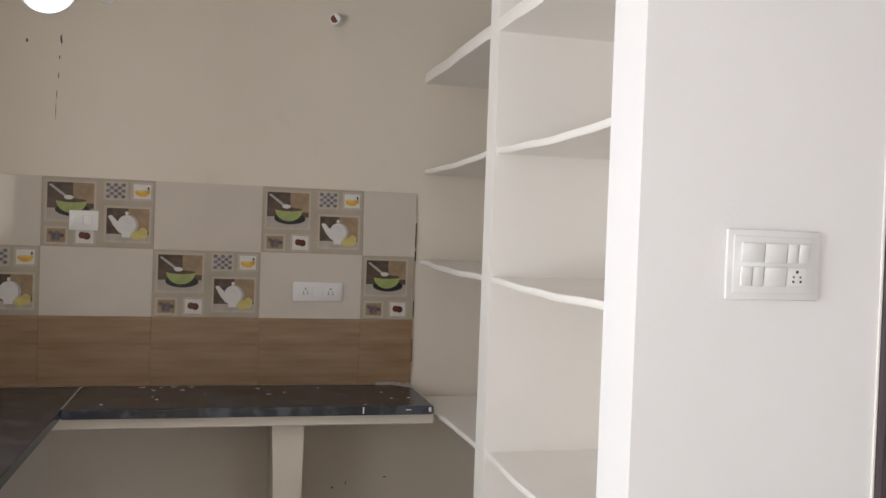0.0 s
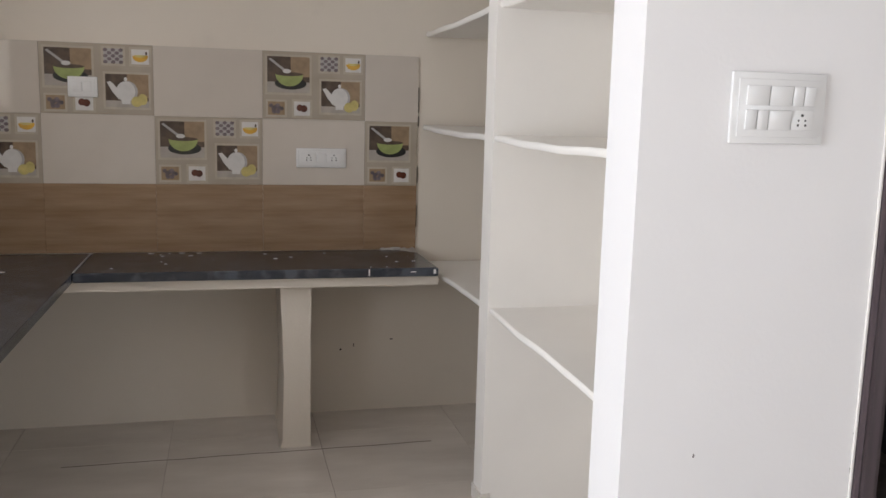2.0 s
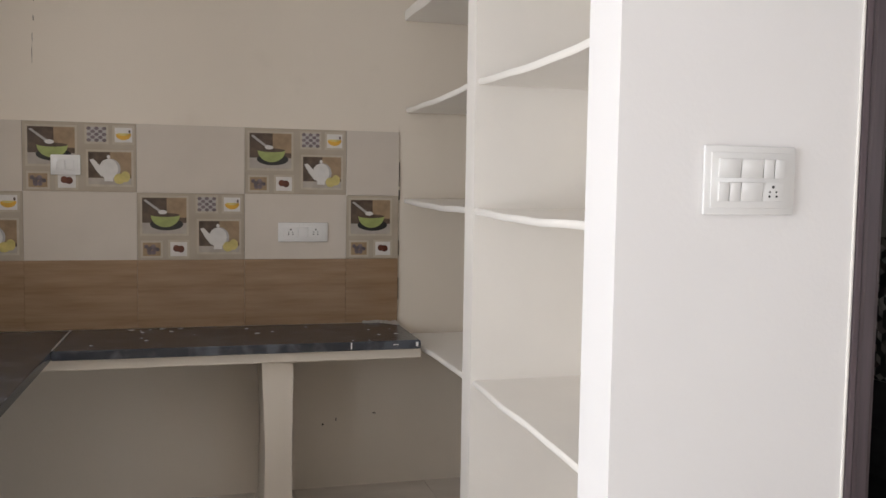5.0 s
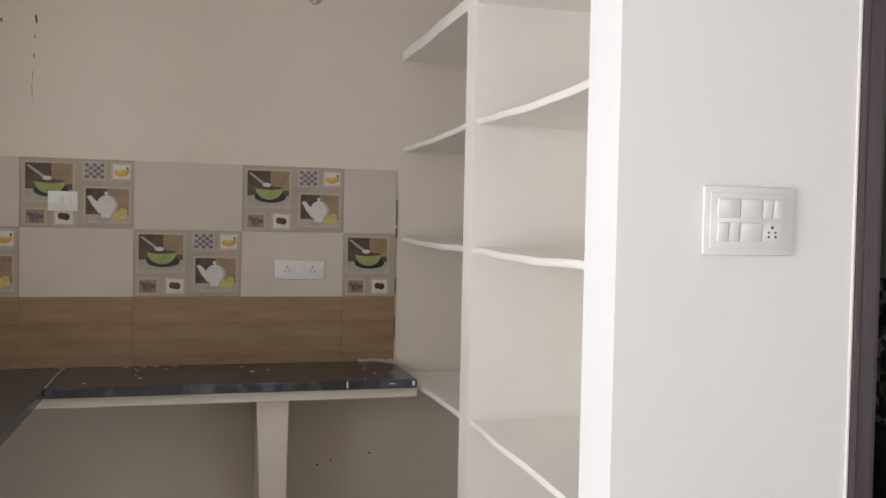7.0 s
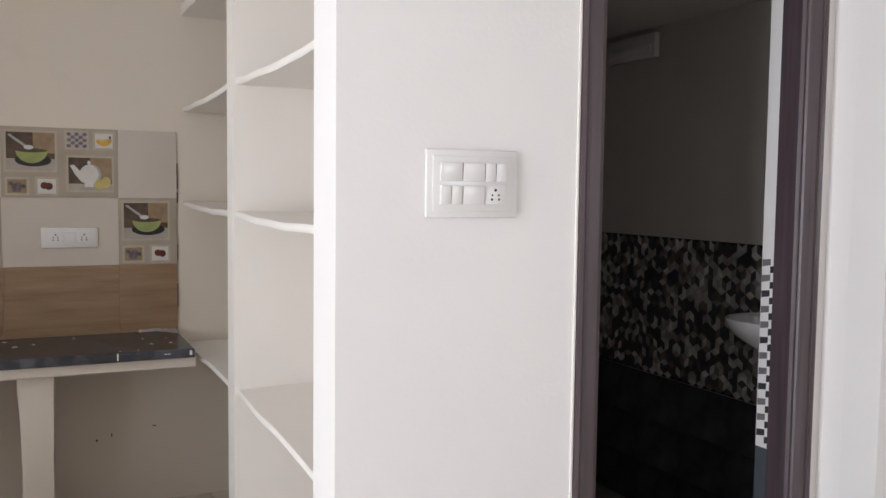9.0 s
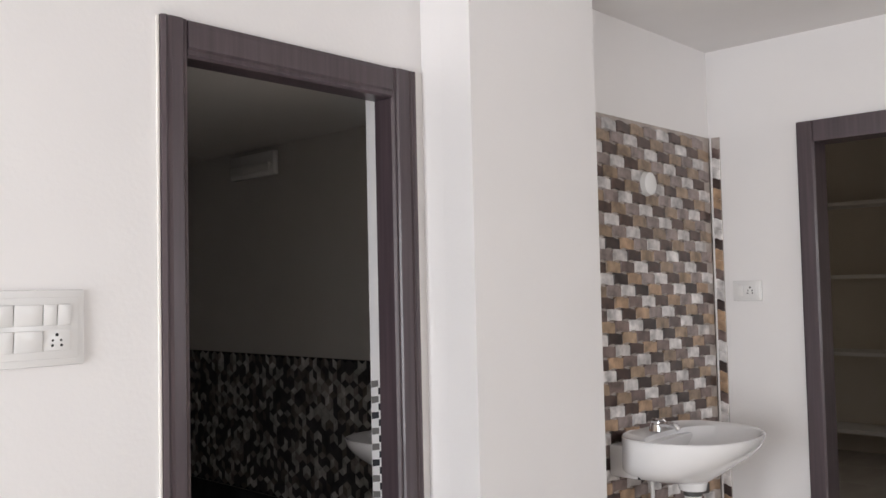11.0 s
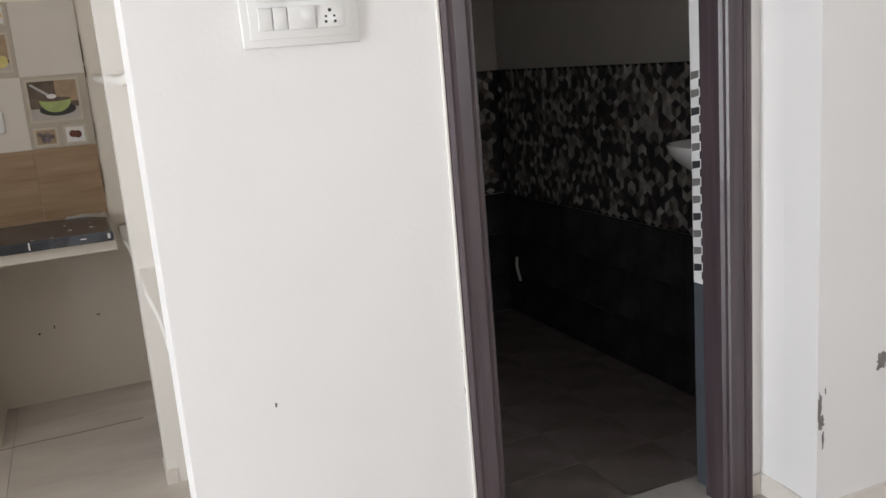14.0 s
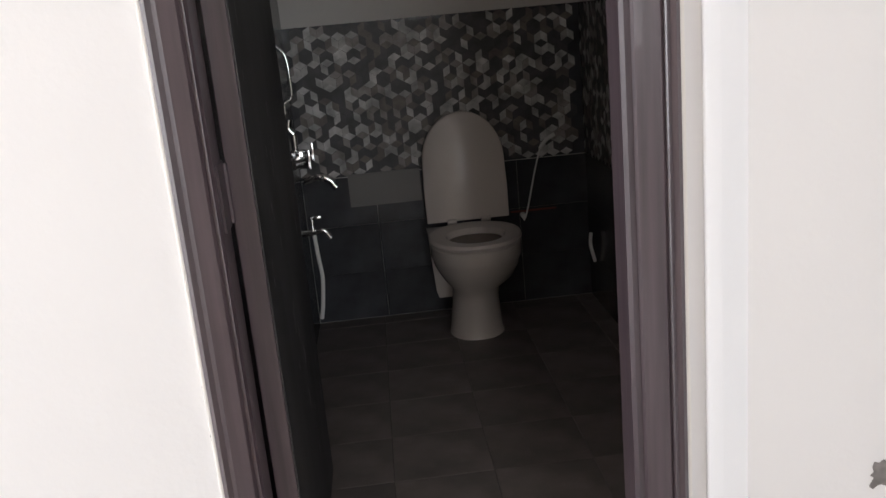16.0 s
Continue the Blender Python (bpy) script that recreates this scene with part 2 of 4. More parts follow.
def part(name, bm, mats, parent, label="", smooth=False):
    ob = link(name, bm, mats, smooth)
    ob.parent = parent
    if parent.type == "EMPTY":
        ob.matrix_parent_inverse = parent.matrix_basis.inverted()
    if label:
        tagged(ob, label)
    return ob


def thing(name, label, category, place=(0, 0, 0), group="", kind=""):
    ob = new(name)
    ob.location = place
    bpy.context.view_layer.update()
    return tagged(ob, label, category, group, kind)


def structure(name, bm, mats, label, category, smooth=False):
    return tagged(link(name, bm, mats, smooth), label, category, kind="structure")


def B(*a, **k):
    return box(bmesh.new(), *a, **k)


def Pr(pts, z0, z1):
    return prism(bmesh.new(), pts, z0, z1)


# ---- plan ----
TOP = 2.85                       # ceiling of hall and kitchen
LOW = 2.45                       # lowered ceiling of the wash lobby
K0, KD, KN = Vector((0.785, 1.65)), Vector((0.0, 1.0)), Vector((1.0, 0.0))
BACK = 3.768                     # kitchen back wall


def niche(u, w):
    """A place in the plan of the shelf niche: u along its front from the switch wall, w into its depth."""
    return tuple(K0 + u * KD + w * KN)


# floors
structure("floor", B(-3.0, 9.2, -4.0, 1.66, -0.2, -0.004), GROUT, "grey bedding and joints under the floor tiles", "floor")
structure("floor_kitchen", B(-3.0, 1.40, 1.66, 3.9, -0.2, -0.004), GROUT, "grey bedding under the kitchen floor tiles", "floor")
structure("floor_lobby", B(1.40, 9.2, 1.66, 4.3, -0.2, -0.006), GROUT, "grey screed under bathroom and bedroom", "floor")

# kitchen back wall with a round exhaust opening
def wall_with_hole(x0, x1, z0, z1, y0, y1, cx, cz, r, n=40):
    bm = bmesh.new()
    half = 0.3
    for a, b, c, d in ((x0, cx - half, z0, z1), (cx + half, x1, z0, z1), (cx - half, cx + half, z0, cz - half), (cx - half, cx + half, cz + half, z1)):
        box(bm, a, b, y0, y1, c, d)
    for y in (y0, y1):
        inner, outer = [], []
        for k in range(n):
            a = 2 * math.pi * k / n
            c, s = math.cos(a), math.sin(a)
            m = half / max(abs(c), abs(s))
            inner.append(bm.verts.new((cx + r * c, y, cz + r * s)))
            outer.append(bm.verts.new((cx + m * c, y, cz + m * s)))
        for k in range(n):
            j = (k + 1) % n
            bm.faces.new((inner[k], inner[j], outer[j], outer[k]))
        if y == y0:
            front = inner
    for k in range(n):
        j = (k + 1) % n
        bm.faces.new((front[k], front[j], inner[j], inner[k]))
    return bm


wall_kitchen = structure("wall_kitchen", wall_with_hole(-1.35, 1.371, 0, TOP, BACK, BACK + 0.15, -0.79, 2.37, 0.119), WALL, "cream painted kitchen back wall with a round exhaust opening", "wall")
structure("wall_kitchen_west", B(-1.35, -1.2, 1.65, 2.33, 0, TOP), WALL, "cream painted kitchen side wall", "wall")
structure("wall_kitchen_west_end", B(-1.35, -1.2, 2.79, BACK, 0, TOP), WALL, "cream painted kitchen side wall", "wall")
structure("wall_kitchen_west_sill", B(-1.35, -1.2, 2.33, 2.79, 0, 1.34), WALL, "cream painted wall under the kitchen window", "wall")
structure("wall_kitchen_west_head", B(-1.35, -1.2, 2.33, 2.79, 1.98, TOP), WALL, "cream painted wall above the kitchen window", "wall")
structure("wall_hall_north", B(-2.35, -1.35, 1.65, 1.8, 0, TOP), WALL, "cream painted hall wall", "wall")

# switch wall and the mass between niche and bathroom
structure("wall_switch", Pr([(0.785, 1.65), (1.40, 1.65), (1.40, 1.787), (1.285, 1.81), (0.785, 1.81)], 0, TOP), WHITE, "white painted wall end with the switch plate", "wall")
structure("wall_bath_west", Pr([(1.285, 1.81), (1.40, 1.787), (1.371, 1.86), (1.371, BACK), (1.285, BACK)], 0, TOP), WALL, "cream painted wall behind the shelf niche", "wall")
structure("wall_over_door", B(1.40, 2.213, 1.65, 1.787, 2.082, TOP), WHITE, "white painted wall above the bathroom door", "wall")
structure("pillar", Pr([(2.213, 1.65), (2.251, 1.65), (2.25, 1.569), (2.238, 1.445), (2.869, 1.445), (2.869, 1.787), (2.15, 1.787), (2.15, 1.713), (2.213, 1.713)], 0, TOP), WHITE, "white painted pillar with scuffed plaster near its foot", "pillar")
wall_mosaic = structure("wall_mosaic", B(2.869, 4.14, 1.58, 1.73, 0, TOP), WHITE, "white wall clad in brown mosaic behind the washbasin", "wall")
structure("wall_east", B(3.962, 4.14, 1.188, 1.58, 0, TOP), WHITE, "white painted wall beside the washbasin", "wall")
structure("wall_east_south", B(3.962, 4.14, -3.5, 0.37, 0, TOP), WHITE, "white painted hall wall", "wall")
structure("wall_east_head", B(3.962, 4.14, 0.37, 1.188, 2.082, TOP), WHITE, "white painted wall above the bedroom door", "wall")
# hall shell behind the camera
structure("wall_hall_west_a", B(-2.5, -2.35, -3.5, -0.45, 0, TOP), WALL, "cream painted hall wall", "wall")
structure("wall_hall_west_b", B(-2.5, -2.35, 1.25, 1.8, 0, TOP), WALL, "cream painted hall wall", "wall")
structure("wall_hall_west_head", B(-2.5, -2.35, -0.45, 1.25, 2.15, TOP), WALL, "cream painted wall above the balcony opening", "wall")
structure("wall_south_a", B(-2.5, 2.1, -3.5, -3.35, 0, TOP), WALL, "cream painted hall wall", "wall")
structure("wall_south_b", B(3.7, 3.962, -3.5, -3.35, 0, TOP), WALL, "cream painted hall wall", "wall")
structure("wall_south_sill", B(2.1, 3.7, -3.5, -3.35, 0, 0.85), WALL, "cream painted wall under the hall window", "wall")
structure("wall_south_head", B(2.1, 3.7, -3.5, -3.35, 2.05, TOP), WALL, "cream painted wall above the hall window", "wall")
structure("ceiling", B(-2.5, 2.869, -3.5, 3.918, TOP, TOP + 0.12), CEILING, "white painted ceiling", "ceiling")
structure("ceiling_lobby", B(2.869, 4.14, -3.5, 1.73, LOW, TOP + 0.12), CEILING, "white painted lowered ceiling over the wash lobby", "ceiling")

# bathroom shell
wall_bath_back = structure("wall_bath_back", B(1.32, 2.80, 4.03, 4.18, 0, TOP), BATH_UPPER, "pale upper wall above mosaic and black tiles", "wall")
wall_bath_east = structure("wall_bath_east", B(2.65, 2.80, 1.787, 4.03, 0, TOP), BATH_UPPER, "pale upper wall above mosaic and black tiles", "wall")
wall_bath_left = structure("wall_bath_lining", B(1.32, 1.326, 1.91, 4.03, 0.0, 2.2), BATH_UPPER, "pale tiled bathroom side wall", "wall")
structure("ceiling_bath", B(1.32, 2.65, 1.787, 4.03, 2.20, 2.30), BATH_UPPER, "pale grey bathroom loft slab", "ceiling")

# bedroom beyond the second door
structure("wall_bedroom_far", B(8.1, 8.25, -1.5, 4.0, 0, TOP), WALL, "cream painted far bedroom wall", "wall")
structure("wall_bedroom_far_pier", B(7.7, 8.1, -1.5, 1.57, 0, LOW), WALL, "cream painted pier beside the wall shelves", "wall")
structure("wall_bedroom_north", B(4.14, 8.25, 3.0, 3.15, 0, TOP), WALL, "cream painted bedroom wall", "wall")
structure("wall_bedroom_south", B(4.14, 5.5, -1.65, -1.5, 0, TOP), WALL, "cream painted bedroom wall", "wall")
structure("wall_bedroom_south_b", B(6.9, 8.25, -1.65, -1.5, 0, TOP), WALL, "cream painted bedroom wall", "wall")
# opening here is unseen, added for the bedroom fill lamp
structure("wall_bedroom_south_sill", B(5.5, 6.9, -1.65, -1.5, 0, 0.85), WALL, "cream painted wall under the unseen bedroom fill opening", "wall")
structure("wall_bedroom_south_head", B(5.5, 6.9, -1.65, -1.5, 1.95, TOP), WALL, "cream painted wall above the unseen bedroom fill opening", "wall")
structure("wall_bedroom_west", B(3.99, 4.14, 1.73, 3.15, 0, TOP), WALL, "cream painted bedroom wall", "wall")
structure("ceiling_bedroom", B(4.14, 8.25, -1.65, 3.15, LOW + 0.2, LOW + 0.32), CEILING, "white bedroom ceiling", "ceiling")

# ---- shelf niche ----
niche_unit = thing("wall_shelf_unit", "white painted built-in wall shelves with thin sagging slabs, empty", "shelves", (0.9, 2.6, 0))
part("divider", Pr([niche(1.04, 0), niche(1.139, 0), niche(1.139, 0.499), niche(1.04, 0.499)], 0, TOP), SHELF_PAINT, niche_unit)


def sagging_slab(u0, u1, z0, z1, thick, sag, front, n=14):
    """A thin plaster slab whose middle hangs a little lower, with a slightly wavy front edge."""
    rings = []
    for k in range(n + 1):
        t = k / n
        u = u0 + (u1 - u0) * t
        z = z0 + (z1 - z0) * t - sag * math.sin(math.pi * t) ** 1.3 + 0.0012 * math.sin(17 * t + z0 * 9)
        w = front + 0.003 * math.sin(9 * t + z0 * 7)
        r = []
        for ww, zz in ((w, thick * 0.25), (w + 0.004, 0), (0.495, 0), (0.495, thick), (w + 0.004, thick), (w, thick * 0.75)):
            x, y = niche(u, ww)
            r.append((x, y, z - thick / 2 + zz))
        rings.append(r)
    return loft(bmesh.new(), rings)


for za, zb, zc, sag in ((0.685, 0.702, 0.683, 0.0), (1.273, 1.281, 1.297, 0.008), (1.701, 1.707, 1.701, 0.009)):
    part("shelf", sagging_slab(0.158, 1.043, za, zb, 0.021, sag, 0.006), SHELF_PAINT, niche_unit, smooth=True)
    part("shelf", sagging_slab(1.135, 2.112, zb, zc, 0.021, sag * 0.9, 0.006), SHELF_PAINT, niche_unit, smooth=True)
part("loft_slab", sagging_slab(0.158, 1.043, 2.12, 2.12, 0.045, 0, 0.0), SHELF_PAINT, niche_unit, smooth=True)
part("loft_slab", sagging_slab(1.135, 2.112, 2.12, 2.12, 0.045, 0, 0.0), SHELF_PAINT, niche_unit, smooth=True)

# ---- kitchen counter ----
worktop = thing("worktop", "black granite worktop with dusty cement smears on plastered supports", "worktop", (-0.3, 3.3, 0.713))


def slab_edge(pts, z0, z1):
    """A stone slab with a small rounded nose on its upper edge."""
    c = Vector((sum(p[0] for p in pts) / len(pts), sum(p[1] for p in pts) / len(pts)))
    rings = []
    for z, inset in ((z0, 0.003), (z0 + 0.003, 0.0), (z1 - 0.008, 0.0), (z1 - 0.002, 0.003), (z1, 0.008)):
        rings.append([(*(Vector(p) + (c - Vector(p)).normalized() * inset), z) for p in pts])
    return loft(bmesh.new(), rings)


part("stone_slab", slab_edge([(-0.612, 3.282), (0.757, 3.282), (0.757, 3.758), (-0.612, 3.758)], 0.713, 0.748), GRANITE, worktop)
part("stone_slab", slab_edge([(-0.614, 1.70), (-0.614, 3.758), (-1.195, 3.758), (-1.195, 1.70)], 0.713, 0.747), GRANITE, worktop)
part("edge_beam", B(-0.66, 0.766, 3.312, 3.38, 0.67, 0.713, bevel=0.004), WALL, worktop, "cream plastered beam")
part("edge_beam", B(-0.72, -0.66, 1.72, 3.75, 0.67, 0.713, bevel=0.004), WALL, worktop, "cream plastered beam")
rings = []
for z, d in ((0.0, 0.012), (0.03, 0.002), (0.3, -0.004), (0.5, 0.002), (0.6, 0.008), (0.67, 0.010)):
    rings.append([(0.146 - d, 3.361, z), (0.256 + d * 0.3, 3.361, z), (0.256 + d * 0.3, BACK - 0.002, z), (0.146 - d, BACK - 0.002, z)])
part("support_panel", loft(bmesh.new(), rings), WALL, worktop, "cream plastered upright")
part("support_panel", B(-1.18, -0.66, 1.75, 1.85, 0, 0.67), WALL, worktop, "cream plastered upright")
for x, w, h in ((0.477, 0.005, 0.026), (0.742, 0.010, 0.018), (0.655, 0.022, 0.003)):
    part("paint_smear", B(x - w / 2, x + w / 2, 3.2802, 3.2822, 0.732 - h / 2, 0.732 + h / 2), WHITE, worktop, "white paint drip on the black edge")
for k in range(34):
    bm = bmesh.new()
    a, bb = random.uniform(-0.55, 0.72), random.uniform(3.3, 3.72)
    if k < 9:
        a, bb = random.uniform(-0.45, -0.15), random.uniform(3.62, 3.73)
    elif k < 20:
        a, bb = random.uniform(-1.05, -0.64), random.uniform(2.2, 3.6)
    r = random.uniform(0.003, 0.011)
    bm.faces.new([bm.verts.new((a + r * random.uniform(0.6, 1.6) * math.cos(q), bb + r * 0.8 * math.sin(q), 0.7485)) for q in [k2 * math.pi / 4 for k2 in range(8)]])
    part("cement_speck", bm, WHITE, worktop, "dried cement speck")
part("slab_seam", B(-0.616, -0.610, 3.30, 3.755, 0.7470, 0.7488), STONE, worktop, "pale cement seam between the slabs")
bm = bmesh.new()
rnd = random.Random(77)
low, high = [], []
for k in range(15):
    x = 0.60 + 0.155 * k / 14
    low.append(bm.verts.new((x, 3.752 - 0.09 * max(0, (k - 7) / 7) - rnd.uniform(0.006, 0.02), 0.7484)))
    high.append(bm.verts.new((x, 3.757, 0.7484 + rnd.uniform(0.003, 0.012))))
for k in range(14):
    bm.faces.new((low[k], low[k + 1], high[k + 1], high[k]))
part("cement_fillet", bm, STONE, worktop, "rough grey cement fillet in the corner")


# ---- switch plates ----
def plate(name, label, cx, cz, y, w, h, rows, border=0.016):
    ob = thing(name, label, "switch plate", (cx, y, cz))
    part("plate", B(cx - w / 2, cx + w / 2, y - 0.011, y, cz - h / 2, cz + h / 2, bevel=0.004), PLASTIC, ob, smooth=True)
    part("bezel", B(cx - w / 2 + border * 0.6, cx + w / 2 - border * 0.6, y - 0.0135, y - 0.010, cz - h / 2 + border * 0.6, cz + h / 2 - border * 0.6, bevel=0.0012), PLASTIC, ob, smooth=True)
    n = len(rows)
    inner = h - 2 * border
    for r, row in enumerate(rows):
        z1 = cz + h / 2 - border - r * inner / n - 0.004
        z0 = z1 - inner / n + 0.010
        total = sum(u for _, u in row)
        x = cx - w / 2 + border + 0.006
        span = w - 2 * border - 0.012
        for kind, u in row:
            wu = span * u / total
            if kind == "rocker":
                bm = B(x + 0.0012, x + wu - 0.0012, y - 0.0185, y - 0.0125, z0, z1, bevel=0.0012)
                bmesh.ops.rotate(bm, verts=bm.verts, cent=((2 * x + wu) / 2, y - 0.0125, (z0 + z1) / 2), matrix=Matrix.Rotation(radians(4.5), 3, "X"))
                part("rocker", bm, PLASTIC, ob, smooth=True)
            elif kind == "socket":
                sk = part("socket", B(x + 0.001, x + wu - 0.001, y - 0.0155, y - 0.0125, z0, z1, bevel=0.0008), PLASTIC, ob, smooth=True)
                mx, mz = x + wu / 2, (z0 + z1) / 2
                s = min(wu, z1 - z0)
                # no holes are cut; black discs paint their shade
                for dx, dz, rr in ((0, 0.27, 0.085), (-0.2, 0.0, 0.06), (0.2, 0.0, 0.06), (-0.22, -0.24, 0.07), (0.22, -0.24, 0.07)):
                    bm = bmesh.new()
                    tube(bm, [(mx + dx * s, y - 0.0158, mz + dz * s), (mx + dx * s, y - 0.0150, mz + dz * s)], rr * s, 10)
                    part("pin_hole_shade", bm, HOLE_SHADE, sk, "flat black disc for the shade of a pin hole")
            x += wu
    return ob


plate("switch_plate", "white six-module switch and socket plate on the white wall", 1.107, 1.3835, 1.65, 0.232, 0.154,
      [[("rocker", 2), ("rocker", 2), ("rocker", 1), ("rocker", 1)], [("rocker", 1), ("rocker", 1), ("rocker", 2), ("socket", 2)]], 0.025)
plate("socket_plate", "white socket plate with switch on the cream wall tile", 0.336, 1.155, BACK - 0.009, 0.216, 0.084, [[("socket", 2), ("rocker", 1.4), ("socket", 2)]], 0.016)
plate("switch_plate", "small white two-switch plate on a printed tile", -0.623, 1.428, BACK - 0.009, 0.113, 0.082, [[("rocker", 1), ("rocker", 1)]], 0.016)
lobby_plate = plate("socket_plate", "small white socket plate beside the bedroom door", 0, 1.405, 0, 0.125, 0.085, [[("rocker", 1), ("socket", 2)]], 0.014)
lobby_plate.matrix_basis = Matrix.Translation((3.962, 1.425, 1.405)) @ Matrix.Rotation(radians(-90), 4, "Z")

# ---- pipe stubs on the kitchen wall ----
stub = thing("pipe_stub", "white wall pipe outlet with a red-brown bore", "pipe", (0.36, BACK, 2.331))
bm = bmesh.new()
tube(bm, [(0.383, BACK + 0.001, 2.341), (0.372, BACK - 0.03, 2.336), (0.364, BACK - 0.05, 2.333)], [0.03, 0.026, 0.024], 20)
part("collar", bm, PVC, stub, smooth=True)
bm = bmesh.new()
tube(bm, [(0.364, BACK - 0.0485, 2.333), (0.3635, BACK - 0.0515, 2.333)], 0.017, 16)
part("bore", bm, RED, stub, "red-brown pipe bore")
cap = thing("ceiling_rose", "round white conduit box cover on the kitchen wall", "conduit box", (-0.562, BACK, 2.356))
bm = bmesh.new()
tube(bm, [(-0.562, BACK, 2.356), (-0.562, BACK - 0.010, 2.356), (-0.562, BACK - 0.014, 2.356)], [0.039, 0.039, 0.032], 28)
part("cover", bm, PLASTIC, cap, smooth=True)
bm = bmesh.new()
tube(bm, [(-0.562, BACK - 0.013, 2.356), (-0.562, BACK - 0.0155, 2.356)], 0.007, 12)
part("screw", bm, STONE, cap, "grey centre screw", smooth=True)

# bright hazy sky outside the exhaust opening
glow = bpy.data.materials.new("hazy_white_sky")
glow.use_nodes = True
gn = glow.node_tree
em = gn.nodes.new("ShaderNodeEmission")
em.inputs["Color"].default_value, em.inputs["Strength"].default_value = (1.0, 0.99, 0.97, 1), 3.0
gn.links.new(em.outputs[0], gn.nodes["Material Output"].inputs["Surface"])
structure("backdrop", B(-2.4, 0.0, 4.6, 4.62, 1.6, 4.0), glow, "hazy white sky outside the exhaust opening", "sky")

# exhaust opening lining
ring = thing("exhaust_ring", "white plastic sleeve round the bright exhaust opening", "vent", (-0.79, BACK + 0.02, 2.37))
bm = bmesh.new()
rs = []
for r, y in ((0.1185, BACK - 0.002), (0.1185, BACK + 0.149), (0.113, BACK + 0.149), (0.113, BACK - 0.002)):
    rs.append([(-0.79 + r * math.cos(2 * math.pi * k / 40), y, 2.37 + r * math.sin(2 * math.pi * k / 40)) for k in range(40)])
loft(bm, rs + [rs[0]], False, False)
part("sleeve", bm, PVC, ring, smooth=True)


def blotch(name, parent, cx, cz, y, w, h, mat, label, seed, n=18):
    """A ragged flat patch where the paint has come off, 1 mm proud of the wall."""
    rnd = random.Random(seed)
    bm = bmesh.new()
    pts = []
    for k in range(n):
        a = 2 * math.pi * k / n
        r = rnd.uniform(0.45, 1.0)
        pts.append((cx + w / 2 * r * math.cos(a), y, cz + h / 2 * r * math.sin(a)))
    bm.faces.new([bm.verts.new(p) for p in pts])
    return part(name, bm, mat, parent, label)


# ---- door frames ----
def jamb(pts, z0, z1):
    return Pr(pts, z0, z1)


FACE = 1.632
door_frame = thing("door_frame", "dark brown painted wooden bathroom door frame with moulded edges", "door frame", (1.8, 1.67, 0))
left_pts = [(1.40, 1.713), (1.40, FACE + 0.006), (1.408, FACE), (1.416, FACE + 0.004), (1.424, FACE + 0.001), (1.452, FACE + 0.001), (1.456, FACE + 0.007), (1.463, FACE + 0.004), (1.467, FACE + 0.012), (1.467, 1.713)]
right_pts = [(2.213, 1.713), (2.213, FACE + 0.006), (2.205, FACE), (2.196, FACE + 0.004), (2.190, FACE + 0.001), (2.185, FACE + 0.006), (2.180, FACE + 0.001), (2.138, FACE + 0.001), (2.134, FACE + 0.007), (2.123, FACE + 0.004), (2.117, FACE + 0.012), (2.117, 1.713)]
part("jamb", jamb(left_pts, 0.0, 2.082), FRAME, door_frame)
part("jamb", jamb(right_pts[::-1], 0.0, 2.082), FRAME, door_frame)
rings = []
for x in (1.467, 2.117):
    rings.append([(x, 1.713, 2.080), (x, FACE + 0.004, 2.080), (x, FACE + 0.001, 2.067), (x, FACE + 0.001, 2.017), (x, FACE + 0.007, 2.012), (x, FACE + 0.004, 2.000), (x, FACE + 0.012, 1.994), (x, 1.713, 1.994)])
part("head", loft(bmesh.new(), rings), FRAME, door_frame)
for z in (0.93, 1.75):
    bm = bmesh.new()
    box(bm, 1.467, 1.4705, 1.66, 1.712, z - 0.055, z + 0.055)
    tube(bm, [(1.471, 1.716, z - 0.05), (1.471, 1.716, z + 0.05)], 0.0055, 10)
    part("hinge", bm, FRAME, door_frame, "painted-over hinge")
SILL = structure("door_sill", B(1.40, 2.30, 1.60, 1.83, -0.01, 0.03, bevel=0.004), STONE, "pale stone sill of the bathroom door", "sill")

# near-black colour holds the shade on the leaf's inner face
LEAF = grained("black_streaked_leaf_shade", (0.010, 0.010, 0.011), (0.040, 0.039, 0.041), 0.5, (20, 9, 1.6), 2.0, 0.0, 0.1)
leaf = thing("door_leaf", "open dark brown bathroom door leaf, its inner face coloured black for shade", "door", (1.49, 1.73, 0.04))
part("panel", B(1.472, 1.511, 1.722, 2.375, 0.045, 1.987, bevel=0.002), FRAME, leaf)
part("inner_shade_sheet", B(1.5112, 1.5135, 1.73, 2.368, 0.055, 1.977), LEAF, leaf, "black streaked sheet that darkens the shaded inner face")
# thin pale grey streaks at random places on the black sheet
for k in range(30):
    rnd = random.Random(40 + k)
    y, z, ln = rnd.uniform(1.76, 2.34), rnd.uniform(0.2, 1.5), rnd.uniform(0.01, 0.06)
    bm = bmesh.new()
    box(bm, 1.5136, 1.5138, y, y + rnd.uniform(0.001, 0.0035), z, z + ln)
    part("leaf_streak", bm, GREY_TILE, leaf, "thin pale grey streak")

# bedroom door frame in the east wall
frame_e = thing("door_frame", "dark brown painted bedroom door frame, its corner beside the basin wall", "door frame", (4.03, 0.8, 0))
part("jamb", Pr([(3.945, 1.193), (3.942, 1.186), (3.942, 1.133), (3.950, 1.125), (4.07, 1.125), (4.07, 1.193)], 0, 2.082), FRAME, frame_e)
